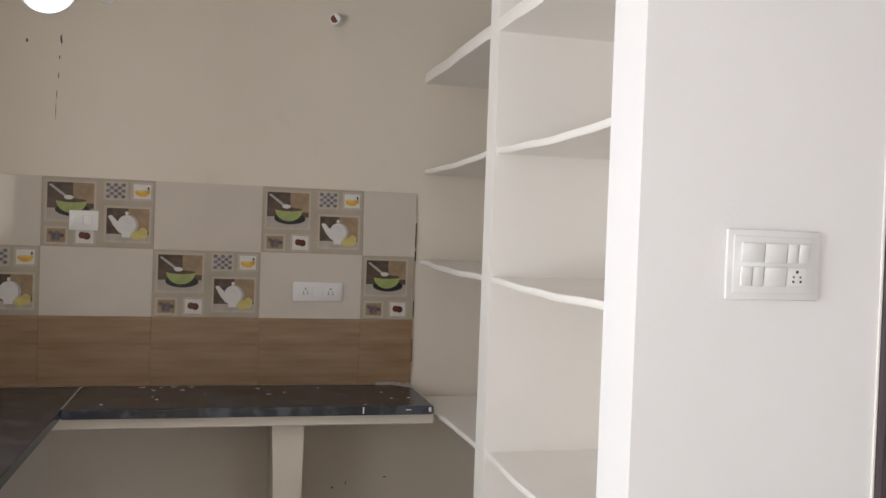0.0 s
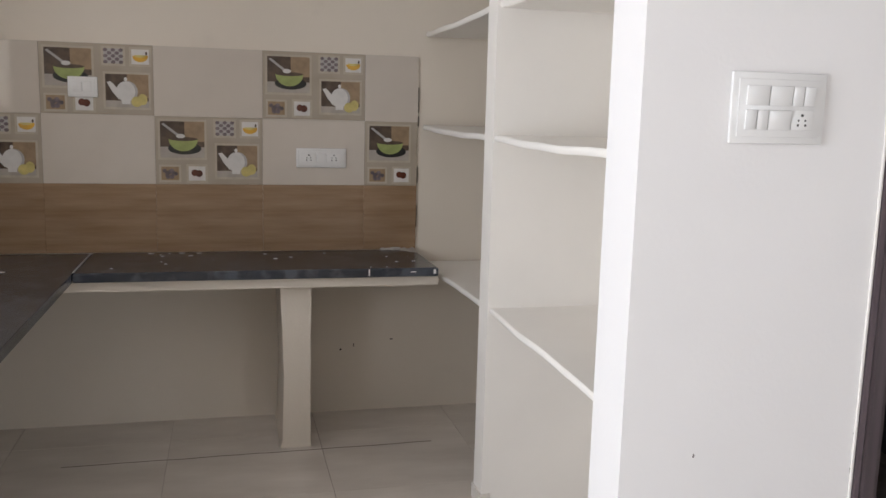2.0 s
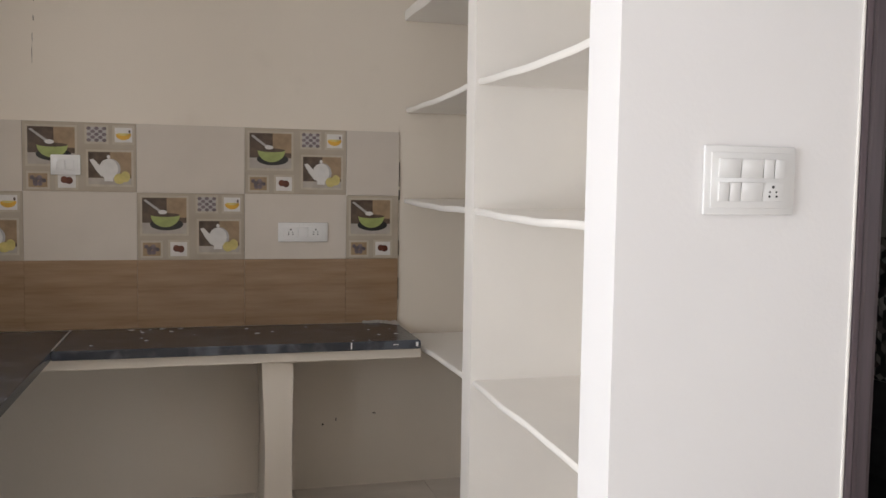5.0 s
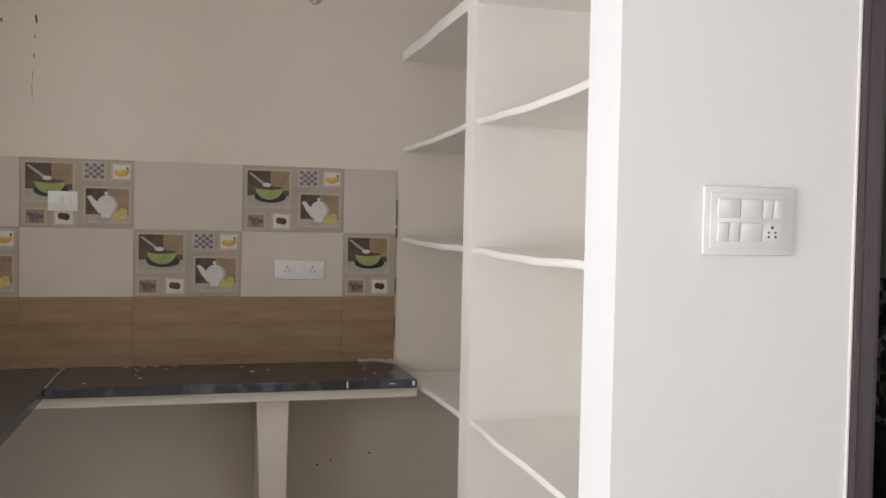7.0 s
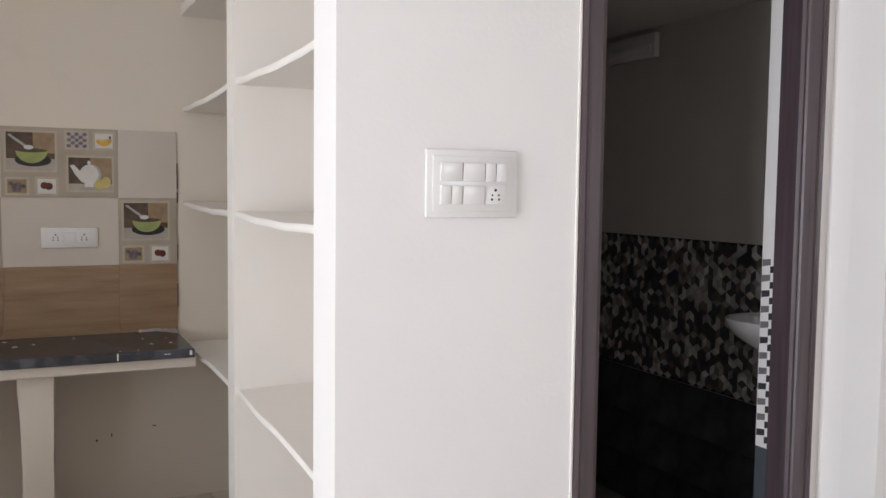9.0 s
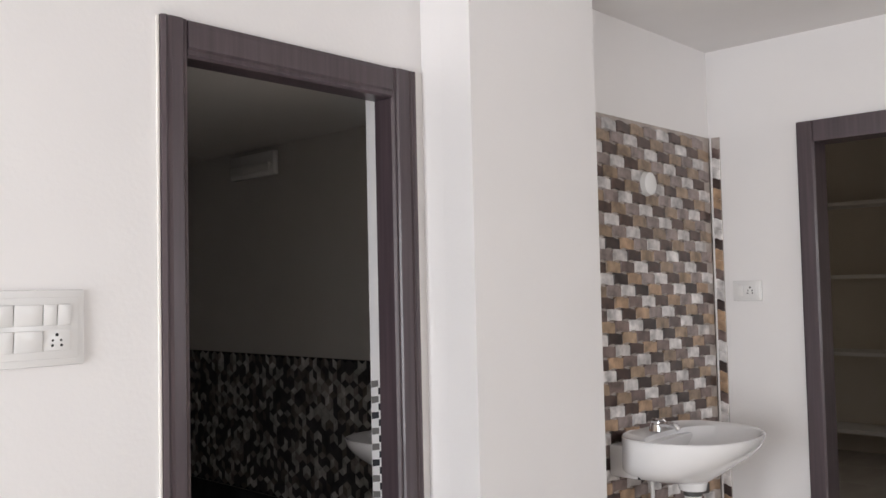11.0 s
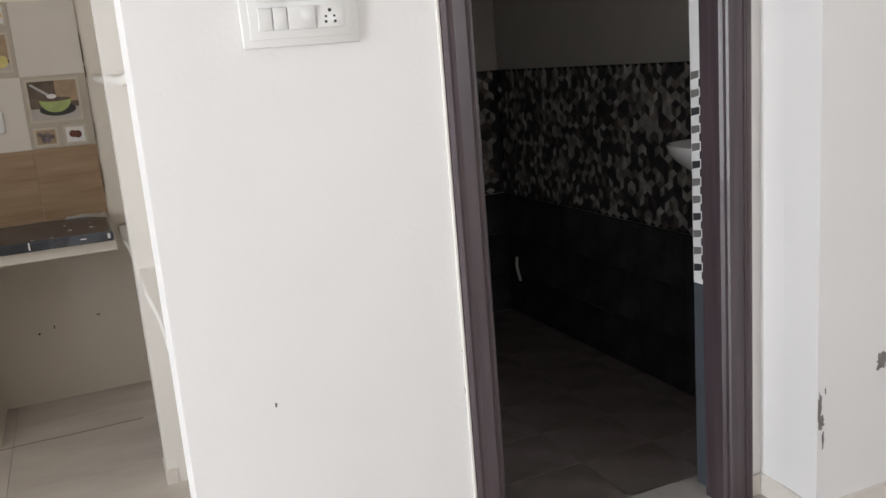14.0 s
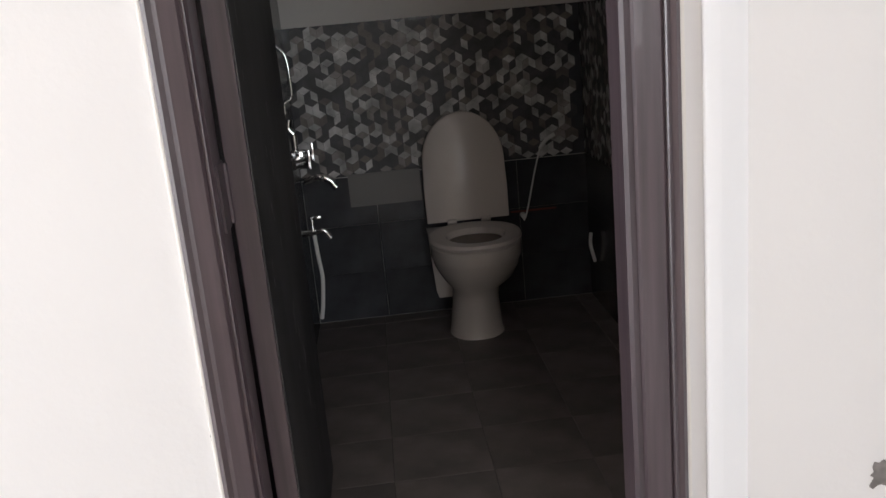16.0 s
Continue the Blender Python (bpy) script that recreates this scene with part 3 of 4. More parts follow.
part("jamb", Pr([(3.945, 0.367), (3.942, 0.375), (3.942, 0.43), (3.950, 0.435), (4.07, 0.435), (4.07, 0.367)], 0, 2.082), FRAME, frame_e)
part("head", B(3.942, 4.07, 0.435, 1.125, 1.997, 2.082), FRAME, frame_e)

# ---- skirting ----
def skirt(name, pts, z1, label):
    return structure(name, Pr(pts, 0, z1), SKIRT, label, "skirting")


skirt("baseboard", [(2.869, 1.445), (2.880, 1.434), (2.231, 1.434), (2.238, 1.445)], 0.088, "cream tile skirting on the pillar front")
skirt("baseboard_pillar_side", [(2.238, 1.445), (2.230, 1.436), (2.241, 1.569), (2.242, 1.65), (2.251, 1.65), (2.25, 1.569)], 0.088, "cream tile skirting on the pillar side")
skirt("baseboard_door", [(2.214, 1.65), (2.214, 1.640), (2.240, 1.640), (2.240, 1.65)], 0.088, "cream tile skirting beside the bathroom door")
skirt("baseboard_pillar_return", [(2.869, 1.434), (2.880, 1.434), (2.880, 1.566), (2.869, 1.58)], 0.088, "cream tile skirting on the pillar return")
skirt("baseboard_mosaic", [(2.880, 1.58), (2.880, 1.558), (3.950, 1.558), (3.950, 1.58)], 0.085, "cream tile skirting under the mosaic")
skirt("baseboard_east", [(3.962, 1.58), (3.948, 1.58), (3.948, 1.194), (3.962, 1.194)], 0.092, "cream tile skirting beside the bedroom door")
skirt("baseboard_pier", [(7.7, 1.57), (7.688, 1.582), (7.688, -1.5), (7.7, -1.5)], 0.10, "cream tile skirting of the bedroom pier")
skirt("baseboard_divider", [niche(1.035, -0.006), niche(1.144, -0.006), niche(1.144, 0.03), niche(1.035, 0.03)], 0.05, "cream tile foot of the shelf divider")

# thin bead of white filler along the frame
part("filler_bead", B(1.392, 1.3995, 1.644, 1.65, 0.0, 2.08, bevel=0.002), SHELF_PAINT, bpy.data.objects["wall_switch"], "white filler bead along the door frame", smooth=True)
part("filler_bead", B(2.2135, 2.222, 1.643, 1.65, 0.09, 2.08, bevel=0.002), SHELF_PAINT, bpy.data.objects["pillar"], "white filler bead along the door frame", smooth=True)
rnd = random.Random(11)
for y0, y1 in ((1.46, 1.42), (1.30, 1.27), (1.24, 1.215)):
    bm = bmesh.new()
    box(bm, 3.9605, 3.9615, y1, y0, 0.0925, 0.0965)
    part("open_joint", bm, CRACK, bpy.data.objects["wall_east"], "dark gap above the skirting")
# dried paint drops and crumbs on the lobby floor
vs, fs = [], []
for k in range(56):
    x, y = rnd.uniform(2.5, 3.95), rnd.uniform(0.75, 1.5)
    if k > 42:
        x, y = 3.915 + rnd.uniform(-0.05, 0.06), 1.12 + rnd.uniform(-0.03, 0.03)
    if y > 1.40 and x < 2.92:
        continue
    q, base = rnd.uniform(0.0015, 0.005), len(vs)
    for j in range(6):
        a = math.pi * j / 3
        vs.append((x + q * rnd.uniform(0.6, 1.5) * math.cos(a), y + q * rnd.uniform(0.6, 1.2) * math.sin(a), 0.0004))
    vs.append((x, y, 0.0016))
    fs += [(base + j, base + (j + 1) % 6, base + 6) for j in range(6)]
me = bpy.data.meshes.new("paint_drops")
me.from_pydata(vs, [], fs)
me.materials.append(WHITE)
tagged(new("paint_drops", me), "dried white paint drops and crumbs on the floor", "paint drops", kind="stuff")

# ---- scuffs on painted walls (each a flaw of its wall) ----
pillar_ob, switch_ob = bpy.data.objects["pillar"], bpy.data.objects["wall_switch"]
for k, (x, z, w, h) in enumerate(((2.452, 0.428, 0.05, 0.06), (2.475, 0.425, 0.03, 0.05), (2.498, 0.392, 0.035, 0.085), (2.505, 0.44, 0.012, 0.03), (2.60, 0.49, 0.008, 0.02), (2.56, 0.155, 0.012, 0.03), (2.66, 0.11, 0.03, 0.010))):
    blotch("scuff", pillar_ob, x, z, 1.4442, w, h, SCRATCH, "bare grey plaster scuff", 100 + k)
for k, (dz, w, h) in enumerate(((0.30, 0.02, 0.09), (0.26, 0.025, 0.05), (0.21, 0.010, 0.06), (0.34, 0.008, 0.03))):
    blotch("scuff", pillar_ob, 2.245 + 0.006 * k, dz + 0.05, 1.4440, w, h, SCRATCH, "bare grey plaster scuff", 120 + k)
blotch("scuff", switch_ob, 0.967, 0.594, 1.6492, 0.008, 0.014, SCRATCH, "small grey dent", 131)
for k, (z, h) in enumerate(((0.53, 0.025), (0.62, 0.010))):
    blotch("scuff", switch_ob, 1.394, z, 1.6490, 0.008, h, SCRATCH, "chipped paint at the frame", 140 + k)
for k, (x, z, w, h) in enumerate(((-0.73, 2.155, 0.012, 0.055), (-0.858, 2.142, 0.011, 0.02), (-0.737, 2.01, 0.006, 0.03), (-0.744, 1.869, 0.004, 0.085), (-0.742, 1.935, 0.004, 0.05), (-0.735, 2.085, 0.006, 0.02), (0.429, 0.29, 0.012, 0.015), (0.488, 0.308, 0.007, 0.022), (0.662, 0.331, 0.02, 0.008))):
    blotch("scuff", wall_kitchen, x, z, BACK - 0.0008, w, h, CRACK, "dark crack in the paint", 160 + k)

for z0, z1, w in ((1.30, 1.345, 0.004), (1.36, 1.47, 0.003), (1.05, 1.12, 0.002), (0.85, 0.95, 0.002)):
    part("open_joint", B(0.764, 0.764 + w, BACK - 0.0095, BACK - 0.001, z0, z1), CRACK, wall_kitchen, "dark gap at the tile edge")

# ---- washbasins ----
def basin(name, label, m):
    ob = thing(name, label, "washbasin")
    n = 48

    def ring(w, d, z, back=0.0, sharp=2.4):
        pts = []
        for k in range(n):
            a = 2 * math.pi * k / n
            c, s = math.cos(a), math.sin(a)
            x = w * math.copysign(abs(c) ** (2 / sharp), c)
            y = d * math.copysign(abs(s) ** (2 / sharp), s)
            y = -back - d * 0.36 + (y if y < 0 else y * 0.36) * (0.64 if y < 0 else 1.0) * (1 if y < 0 else 1)
            pts.append((x, y, z))
        return pts
    outer = [ring(0.09, 0.19, -0.172, 0.07), ring(0.16, 0.25, -0.160, 0.03), ring(0.225, 0.30, -0.140, 0.006), ring(0.262, 0.345, -0.112, 0.0), ring(0.273, 0.395, -0.075, 0.0), ring(0.276, 0.428, -0.04, 0.0), ring(0.277, 0.44, -0.012, 0.0), ring(0.278, 0.442, -0.003, 0.0), ring(0.273, 0.437, 0.0, 0.001),
             ring(0.262, 0.424, -0.004, 0.004), ring(0.246, 0.335, -0.012, 0.085), ring(0.222, 0.30, -0.05, 0.095), ring(0.175, 0.24, -0.10, 0.115), ring(0.09, 0.13, -0.132, 0.15), ring(0.03, 0.045, -0.138, 0.18)]
    part("bowl", loft(bmesh.new(), outer), CERAMIC, ob, smooth=True)
    bm = bmesh.new()
    box(bm, -0.235, 0.235, -0.12, -0.002, -0.145, -0.03, bevel=0.012)
    part("back_apron", bm, CERAMIC, ob, smooth=True)
    # thin black strip paints the shadow gap below the apron
    part("apron_shade", B(-0.236, -0.05, -0.121, -0.118, -0.142, -0.128), HOLE_SHADE, ob, "black strip in place of the shadow gap under the apron")
    bm = bmesh.new()
    tube(bm, [(0.0, -0.20, -0.17), (0.0, -0.20, -0.205)], [0.055, 0.047], 24)
    part("outlet_boss", bm, CERAMIC, ob, smooth=True)
    bm = bmesh.new()
    tube(bm, [(0, -0.20, -0.205), (0, -0.20, -0.225)], 0.033, 20)
    part("nut", bm, RUBBER, ob, "dark grey waste nut", smooth=True)
    bm = bmesh.new()
    tube(bm, [(0, -0.20, -0.222), (0, -0.20, -0.30)], 0.03, 20)
    part("waste_coupling", bm, PVC, ob, smooth=True)
    bm = bmesh.new()
    tube(bm, curve_points([(0, -0.20, -0.29), (0.004, -0.195, -0.37), (0.0, -0.155, -0.44), (-0.02, -0.075, -0.490), (-0.04, -0.012, -0.505)]), 0.017, 18)
    part("waste_pipe", bm, PVC, ob, smooth=True)
    bm = bmesh.new()
    tube(bm, [(-0.037, -0.018, -0.503), (-0.041, -0.006, -0.508)], 0.034, 20)
    part("wall_flange", bm, PVC, ob, smooth=True)
    bm = bmesh.new()
    tube(bm, curve_points([(-0.07, -0.07, -0.14), (-0.065, -0.075, -0.24), (-0.09, -0.07, -0.305), (-0.17, -0.055, -0.315), (-0.235, -0.045, -0.345), (-0.262, -0.03, -0.42)]), 0.0075, 10)
    part("supply_hose", bm, PVC, ob, "white braided supply hose", smooth=True)
    bm = bmesh.new()
    tube(bm, [(-0.262, -0.01, -0.44), (-0.262, -0.05, -0.44)], 0.013, 14)
    tube(bm, [(-0.262, -0.03, -0.44), (-0.262, -0.03, -0.405)], 0.010, 12)
    box(bm, -0.275, -0.249, -0.066, -0.05, -0.449, -0.431, bevel=0.003)
    part("angle_valve", bm, CHROME, ob, "chrome angle valve", smooth=True)
    tap = bmesh.new()
    tube(tap, [(-0.03, -0.075, -0.004), (-0.03, -0.075, 0.020)], [0.024, 0.019], 18)
    tube(tap, curve_points([(-0.03, -0.075, 0.014), (-0.028, -0.11, 0.024), (-0.026, -0.15, 0.020), (-0.025, -0.168, 0.006)]), 0.011, 14)
    tube(tap, [(-0.03, -0.075, 0.020), (-0.03, -0.075, 0.034)], [0.013, 0.021], 18)
    box(tap, -0.035, -0.025, -0.115, -0.065, 0.034, 0.042, bevel=0.002)
    part("tap", tap, CHROME, ob, "chrome pillar tap", smooth=True)
    stop = bmesh.new()
    tube(stop, [(0.06, -0.075, -0.006), (0.06, -0.075, 0.012)], 0.014, 16)
    part("tap_hole_plug", stop, CHROME, ob, smooth=True)
    ob.matrix_basis = m
    return ob


basin("washbasin", "white ceramic wall-hung washbasin with chrome tap on brown mosaic", Matrix.Translation((3.315, 1.572, 0.908)))
bath_basin = basin("washbasin", "white ceramic washbasin on the dark bathroom side wall", Matrix.Translation((2.64, 2.045, 1.025)) @ Matrix.Rotation(radians(-90), 4, "Z") @ Matrix.Scale(0.66, 4))
knob = thing("wall_plug", "white plastic wall plug on the mosaic above the basin", "wall plug", (3.40, 1.57, 1.83))
bm = bmesh.new()
tube(bm, [(3.40, 1.572, 1.83), (3.40, 1.548, 1.83), (3.40, 1.540, 1.83)], [0.05, 0.044, 0.03], 24)
part("cap", bm, PLASTIC, knob, smooth=True)

# ---- toilet ----
toilet = thing("toilet", "ivory ceramic toilet with its lid and seat, lid raised", "toilet", (2.075, 3.75, 0.03))


def oval(cx, cy, rx, ryf, ryb, z, n=40):
    pts = []
    for k in range(n):
        a = 2 * math.pi * k / n
        c, s = math.cos(a), math.sin(a)
        pts.append((cx + rx * math.copysign(abs(c) ** 0.9, c), cy + (ryb if s > 0 else ryf) * s, z))
    return pts


TX, TY = 2.082, 3.66
bowl = [oval(TX - 0.02, 3.66, 0.118, 0.145, 0.26, 0.03), oval(TX - 0.02, 3.66, 0.112, 0.135, 0.26, 0.06), oval(TX - 0.015, 3.655, 0.098, 0.12, 0.25, 0.19), oval(TX - 0.01, 3.65, 0.105, 0.13, 0.25, 0.225),
        oval(TX, 3.64, 0.15, 0.18, 0.25, 0.27), oval(TX, 3.64, 0.178, 0.215, 0.25, 0.32), oval(TX, 3.64, 0.184, 0.23, 0.25, 0.345), oval(TX, 3.64, 0.19, 0.24, 0.25, 0.36), oval(TX, 3.64, 0.19, 0.24, 0.25, 0.405), oval(TX, 3.64, 0.183, 0.233, 0.245, 0.412)]
part("pan", loft(bmesh.new(), bowl), IVORY, toilet, smooth=True)
trap = [[(1.895 + 0.05 * k, 3.83, z), (1.975 + 0.05 * k, 3.83, z), (2.21 - 0.05 * k, 3.83, z), (2.21 - 0.05 * k, 4.02, z), (1.895 + 0.05 * k, 4.02, z)] for z, k in ((0.13, 0.5), (0.16, 0.3), (0.30, 0.1), (0.405, 0.0))]
part("trap", loft(bmesh.new(), trap), IVORY, toilet)
part("foot", B(1.98, 2.16, 3.80, 4.02, 0.03, 0.14, bevel=0.015), IVORY, toilet, smooth=True)
bm = bmesh.new()
seat = [oval(TX, 3.64, 0.19, 0.24, 0.22, 0.413), oval(TX, 3.64, 0.196, 0.246, 0.225, 0.425), oval(TX, 3.64, 0.19, 0.24, 0.22, 0.437), oval(TX, 3.62, 0.125, 0.165, 0.12, 0.437), oval(TX, 3.62, 0.118, 0.157, 0.112, 0.427), oval(TX, 3.62, 0.118, 0.157, 0.112, 0.400)]
loft(bm, seat, False, False)
part("seat", bm, SEAT_PLASTIC, toilet, smooth=True)
# pan is closed; a dark disc paints the shade of its hollow
bm = bmesh.new()
loft(bm, [oval(TX, 3.62, 0.112, 0.15, 0.105, 0.4135), oval(TX, 3.62, 0.110, 0.148, 0.103, 0.4145)])
part("bowl_shade", bm, PAN_SHADE, toilet, "flat brown disc with the pan's inner shade in its colour")
bm = bmesh.new()
prof = []
for k in range(33):
    a = math.pi * k / 32
    prof.append((0.181 * math.cos(a), 0.245 + 0.20 * math.sin(a)))
prof = [(0.183, 0.0), (0.185, 0.12)] + prof + [(-0.185, 0.12), (-0.183, 0.0)]
lid_rings = []
for yy, sc in ((0.0, 0.95), (0.004, 0.99), (0.014, 1.0), (0.022, 0.97)):
    lid_rings.append([(TX + px * sc, 3.865 + yy + 0.10 * (pz * sc), 0.445 + pz * (0.5 + 0.5 * sc)) for px, pz in prof])
loft(bm, lid_rings)
part("lid", bm, SEAT_PLASTIC, toilet, "raised ivory lid", smooth=True)
for dx in (-0.075, 0.075):
    bm = bmesh.new()
    tube(bm, [(TX + dx - 0.02, 3.852, 0.445), (TX + dx + 0.02, 3.852, 0.445)], 0.011, 12)
    part("lid_hinge", bm, SEAT_PLASTIC, toilet, smooth=True)

# ---- taps on the bathroom side wall ----
mixer = thing("wall_mixer", "chrome wall mixer with spout and shower bend", "tap", (1.38, 3.3, 0.85))
bm = bmesh.new()
box(bm, 1.405, 1.455, 3.27, 3.33, 0.825, 0.875, bevel=0.006)
tube(bm, [(1.366, 3.22, 0.84), (1.41, 3.24, 0.84)], 0.022, 16)
tube(bm, [(1.366, 3.38, 0.84), (1.41, 3.36, 0.84)], 0.022, 16)
tube(bm, [(1.425, 3.20, 0.84), (1.425, 3.40, 0.84)], 0.018, 14)
part("body", bm, CHROME, mixer, smooth=True)
for y in (3.2, 3.4):
    bm = bmesh.new()
    tube(bm, [(1.43, y, 0.84), (1.475, y, 0.84)], [0.014, 0.018], 14)
    box(bm, 1.472, 1.482, y - 0.006, y + 0.006, 0.82, 0.885, bevel=0.002)
    part("handle", bm, CHROME, mixer, smooth=True)
bm = bmesh.new()
tube(bm, curve_points([(1.44, 3.3, 0.765), (1.49, 3.3, 0.775), (1.53, 3.3, 0.765), (1.555, 3.3, 0.735)]), [0.012] * 12 + [0.014] * 13, 14)
part("spout", bm, CHROME, mixer, smooth=True)
bm = bmesh.new()
tube(bm, [(1.425, 3.3, 0.87), (1.425, 3.3, 0.93)], 0.012, 12)
tube(bm, curve_points([(1.425, 3.3, 0.93), (1.41, 3.3, 0.95), (1.415, 3.3, 0.98)]), 0.014, 12)
part("diverter", bm, CHROME, mixer, smooth=True)
bend = thing("shower_bend", "chrome shower riser pipe on the dark bathroom wall", "shower pipe", (1.4, 3.3, 1.0))
bm = bmesh.new()
tube(bm, curve_points([(1.40, 3.3, 1.27), (1.402, 3.3, 1.225), (1.425, 3.3, 1.20), (1.435, 3.3, 1.17), (1.438, 3.3, 1.08), (1.432, 3.3, 1.05), (1.41, 3.3, 1.035), (1.405, 3.3, 1.0)]), 0.006, 10)
part("pipe", bm, CHROME, bend, smooth=True)
bib = thing("bib_tap", "chrome bib tap with a grey hose below the mixer", "tap", (1.4, 3.3, 0.6))
bm = bmesh.new()
tube(bm, [(1.366, 3.3, 0.585), (1.46, 3.3, 0.585)], 0.011, 12)
tube(bm, curve_points([(1.45, 3.3, 0.585), (1.49, 3.3, 0.588), (1.512, 3.3, 0.56)]), 0.009, 10)
tube(bm, [(1.45, 3.3, 0.59), (1.45, 3.3, 0.635)], 0.008, 10)
box(bm, 1.445, 1.485, 3.294, 3.306, 0.632, 0.642, bevel=0.002)
part("tap_body", bm, CHROME, bib, smooth=True)
bm = bmesh.new()
tube(bm, curve_points([(1.452, 3.3, 0.58), (1.456, 3.3, 0.5), (1.462, 3.3, 0.42), (1.452, 3.3, 0.33), (1.44, 3.3, 0.27)]), 0.008, 10)
part("hose", bm, PVC, bib, "pale flexible hose", smooth=True)
faucet = thing("health_faucet", "grey toilet spray on a thin hose beside the toilet", "toilet spray", (2.4, 4.02, 0.6))
bm = bmesh.new()
tube(bm, curve_points([(2.50, 3.99, 0.755), (2.46, 3.985, 0.735), (2.43, 3.985, 0.70)]), 0.009, 10)
part("spray_head", bm, PVC, faucet, smooth=True)
bm = bmesh.new()
tube(bm, curve_points([(2.43, 3.985, 0.70), (2.40, 3.99, 0.60), (2.36, 3.99, 0.45), (2.34, 3.995, 0.40)]), 0.004, 8)
tube(bm, [(2.34, 4.025, 0.42), (2.34, 3.98, 0.42)], 0.012, 10)
part("hose", bm, PVC, faucet, smooth=True)
trap_pipe = thing("flush_pipe", "short white pipe on the black tiled wall", "pipe", (2.63, 3.85, 0.3))
bm = bmesh.new()
tube(bm, curve_points([(2.615, 3.86, 0.345), (2.61, 3.86, 0.30), (2.62, 3.86, 0.25), (2.628, 3.86, 0.22)]), 0.008, 8)
part("pipe", bm, PVC, trap_pipe, smooth=True)
# white box shaped to stand for a bright reflection on the wall
reflection_box = thing("wall_reflection", "white box in place of a bright reflection high on the bathroom wall", "lamp", (2.63, 3.16, 2.12))
part("body", B(2.615, 2.648, 2.97, 3.35, 2.065, 2.175, bevel=0.008), PLASTIC, reflection_box, smooth=True)
part("bright_strip", B(2.602, 2.616, 2.99, 3.33, 2.085, 2.125, bevel=0.006), PVC, reflection_box, smooth=True)

# ---- bedroom shelves ----
bed_shelf = thing("wall_shelf_unit", "bare cream plastered wall shelves in the dim bedroom", "shelves", (7.9, 2.2, 0))
for z in (0.22, 0.84, 1.46, 2.05):
    part("shelf", B(7.72, 8.098, 1.572, 2.998, z - 0.015, z + 0.015), SHELF_PAINT, bed_shelf)

# ---- crooked floor joint in the kitchen, dark joint in the lobby ----
def crooked(name, pts, w, label, z=0.0008):
    bm = bmesh.new()
    low = [bm.verts.new((x, y - w / 2, z)) for x, y in pts]
    high = [bm.verts.new((x, y + w / 2, z)) for x, y in pts]
    for i in range(len(pts) - 1):
        bm.faces.new((low[i], low[i + 1], high[i + 1], high[i]))
    return structure(name, bm, CRACK, label, "floor joint")


rnd = random.Random(5)
crooked("floor_joint_kitchen", [(-0.683 + 1.44 * k / 20, 3.308 + 0.022 * k / 20 + rnd.uniform(-0.003, 0.003)) for k in range(21)], 0.006, "dark crooked joint in the kitchen floor")
crooked("floor_joint_lobby", [(2.6 + 1.34 * k / 12, 1.115 + rnd.uniform(-0.001, 0.001)) for k in range(13)], 0.0045, "dark open joint in the lobby floor")

# ---- kitchen wall tiles, each a piece of the wall ----
def disc(bm, cx, cz, rx, rz, y, mi, a0=0.0, a1=2 * math.pi, n=20):
    full = abs(a1 - a0 - 2 * math.pi) < 1e-6
    f = bm.faces.new([bm.verts.new((cx + rx * math.cos(a0 + (a1 - a0) * k / n), y, cz + rz * math.sin(a0 + (a1 - a0) * k / n))) for k in range(n if full else n + 1)])
    f.material_index = mi


def quad(bm, x0, x1, z0, z1, y, mi):
    bm.faces.new([bm.verts.new(p) for p in ((x0, y, z0), (x1, y, z0), (x1, y, z1), (x0, y, z1))]).material_index = mi


def poly(bm, pts, y, mi):
    bm.faces.new([bm.verts.new((x, y, z)) for x, z in pts]).material_index = mi


INKS = list(INK.values())
IX = {n: k for k, n in enumerate(INK)}
TW, TH = 0.438, 0.284


def picture(name, parent, x0, x1, z0, z1, draw):
    """A printed picture on a tile: thin layers of ink a fraction of a millimetre apart."""
    bm = bmesh.new()
    quad(bm, x0 - 0.009, x1 + 0.009, z0 - 0.009, z1 + 0.009, -0.0091, IX["pale_frame"])
    draw(bm, x0, x1, z0, z1, -0.0093)
    return part(name, bm, INKS, parent)


L1, L2, L3, L4 = -0.0003, -0.0006, -0.0009, -0.0012


def draw_bowl(bm, x0, x1, z0, z1, y):
    w, h = x1 - x0, z1 - z0
    quad(bm, x0, x1, z0, z1, y, IX["dark_brown"])
    quad(bm, x0 + w * 0.55, x1, z0 + h * 0.45, z1, y + L1, IX["tan"])
    quad(bm, x0, x1, z0, z0 + h * 0.3, y + L2, IX["table_grey"])
    cx, cz = x0 + w * 0.52, z0 + h * 0.52
    disc(bm, cx + w * 0.03, z0 + h * 0.26, w * 0.38, h * 0.17, y + L3, IX["black"])
    disc(bm, cx, cz, w * 0.33, h * 0.34, y + L4, IX["lime_green"], math.pi, 2 * math.pi)
    disc(bm, cx, cz, w * 0.33, h * 0.055, y + L4 - 0.0003, IX["dark_brown"])
    poly(bm, [(x0 + w * 0.03, z1 - h * 0.08), (x0 + w * 0.08, z1 - h * 0.05), (cx - w * 0.02, cz + h * 0.06), (cx - w * 0.08, cz + h * 0.03)], y + L4 - 0.0006, IX["shade_grey"])
    disc(bm, cx - w * 0.06, cz + h * 0.08, w * 0.10, h * 0.06, y + L4 - 0.0009, IX["white"])


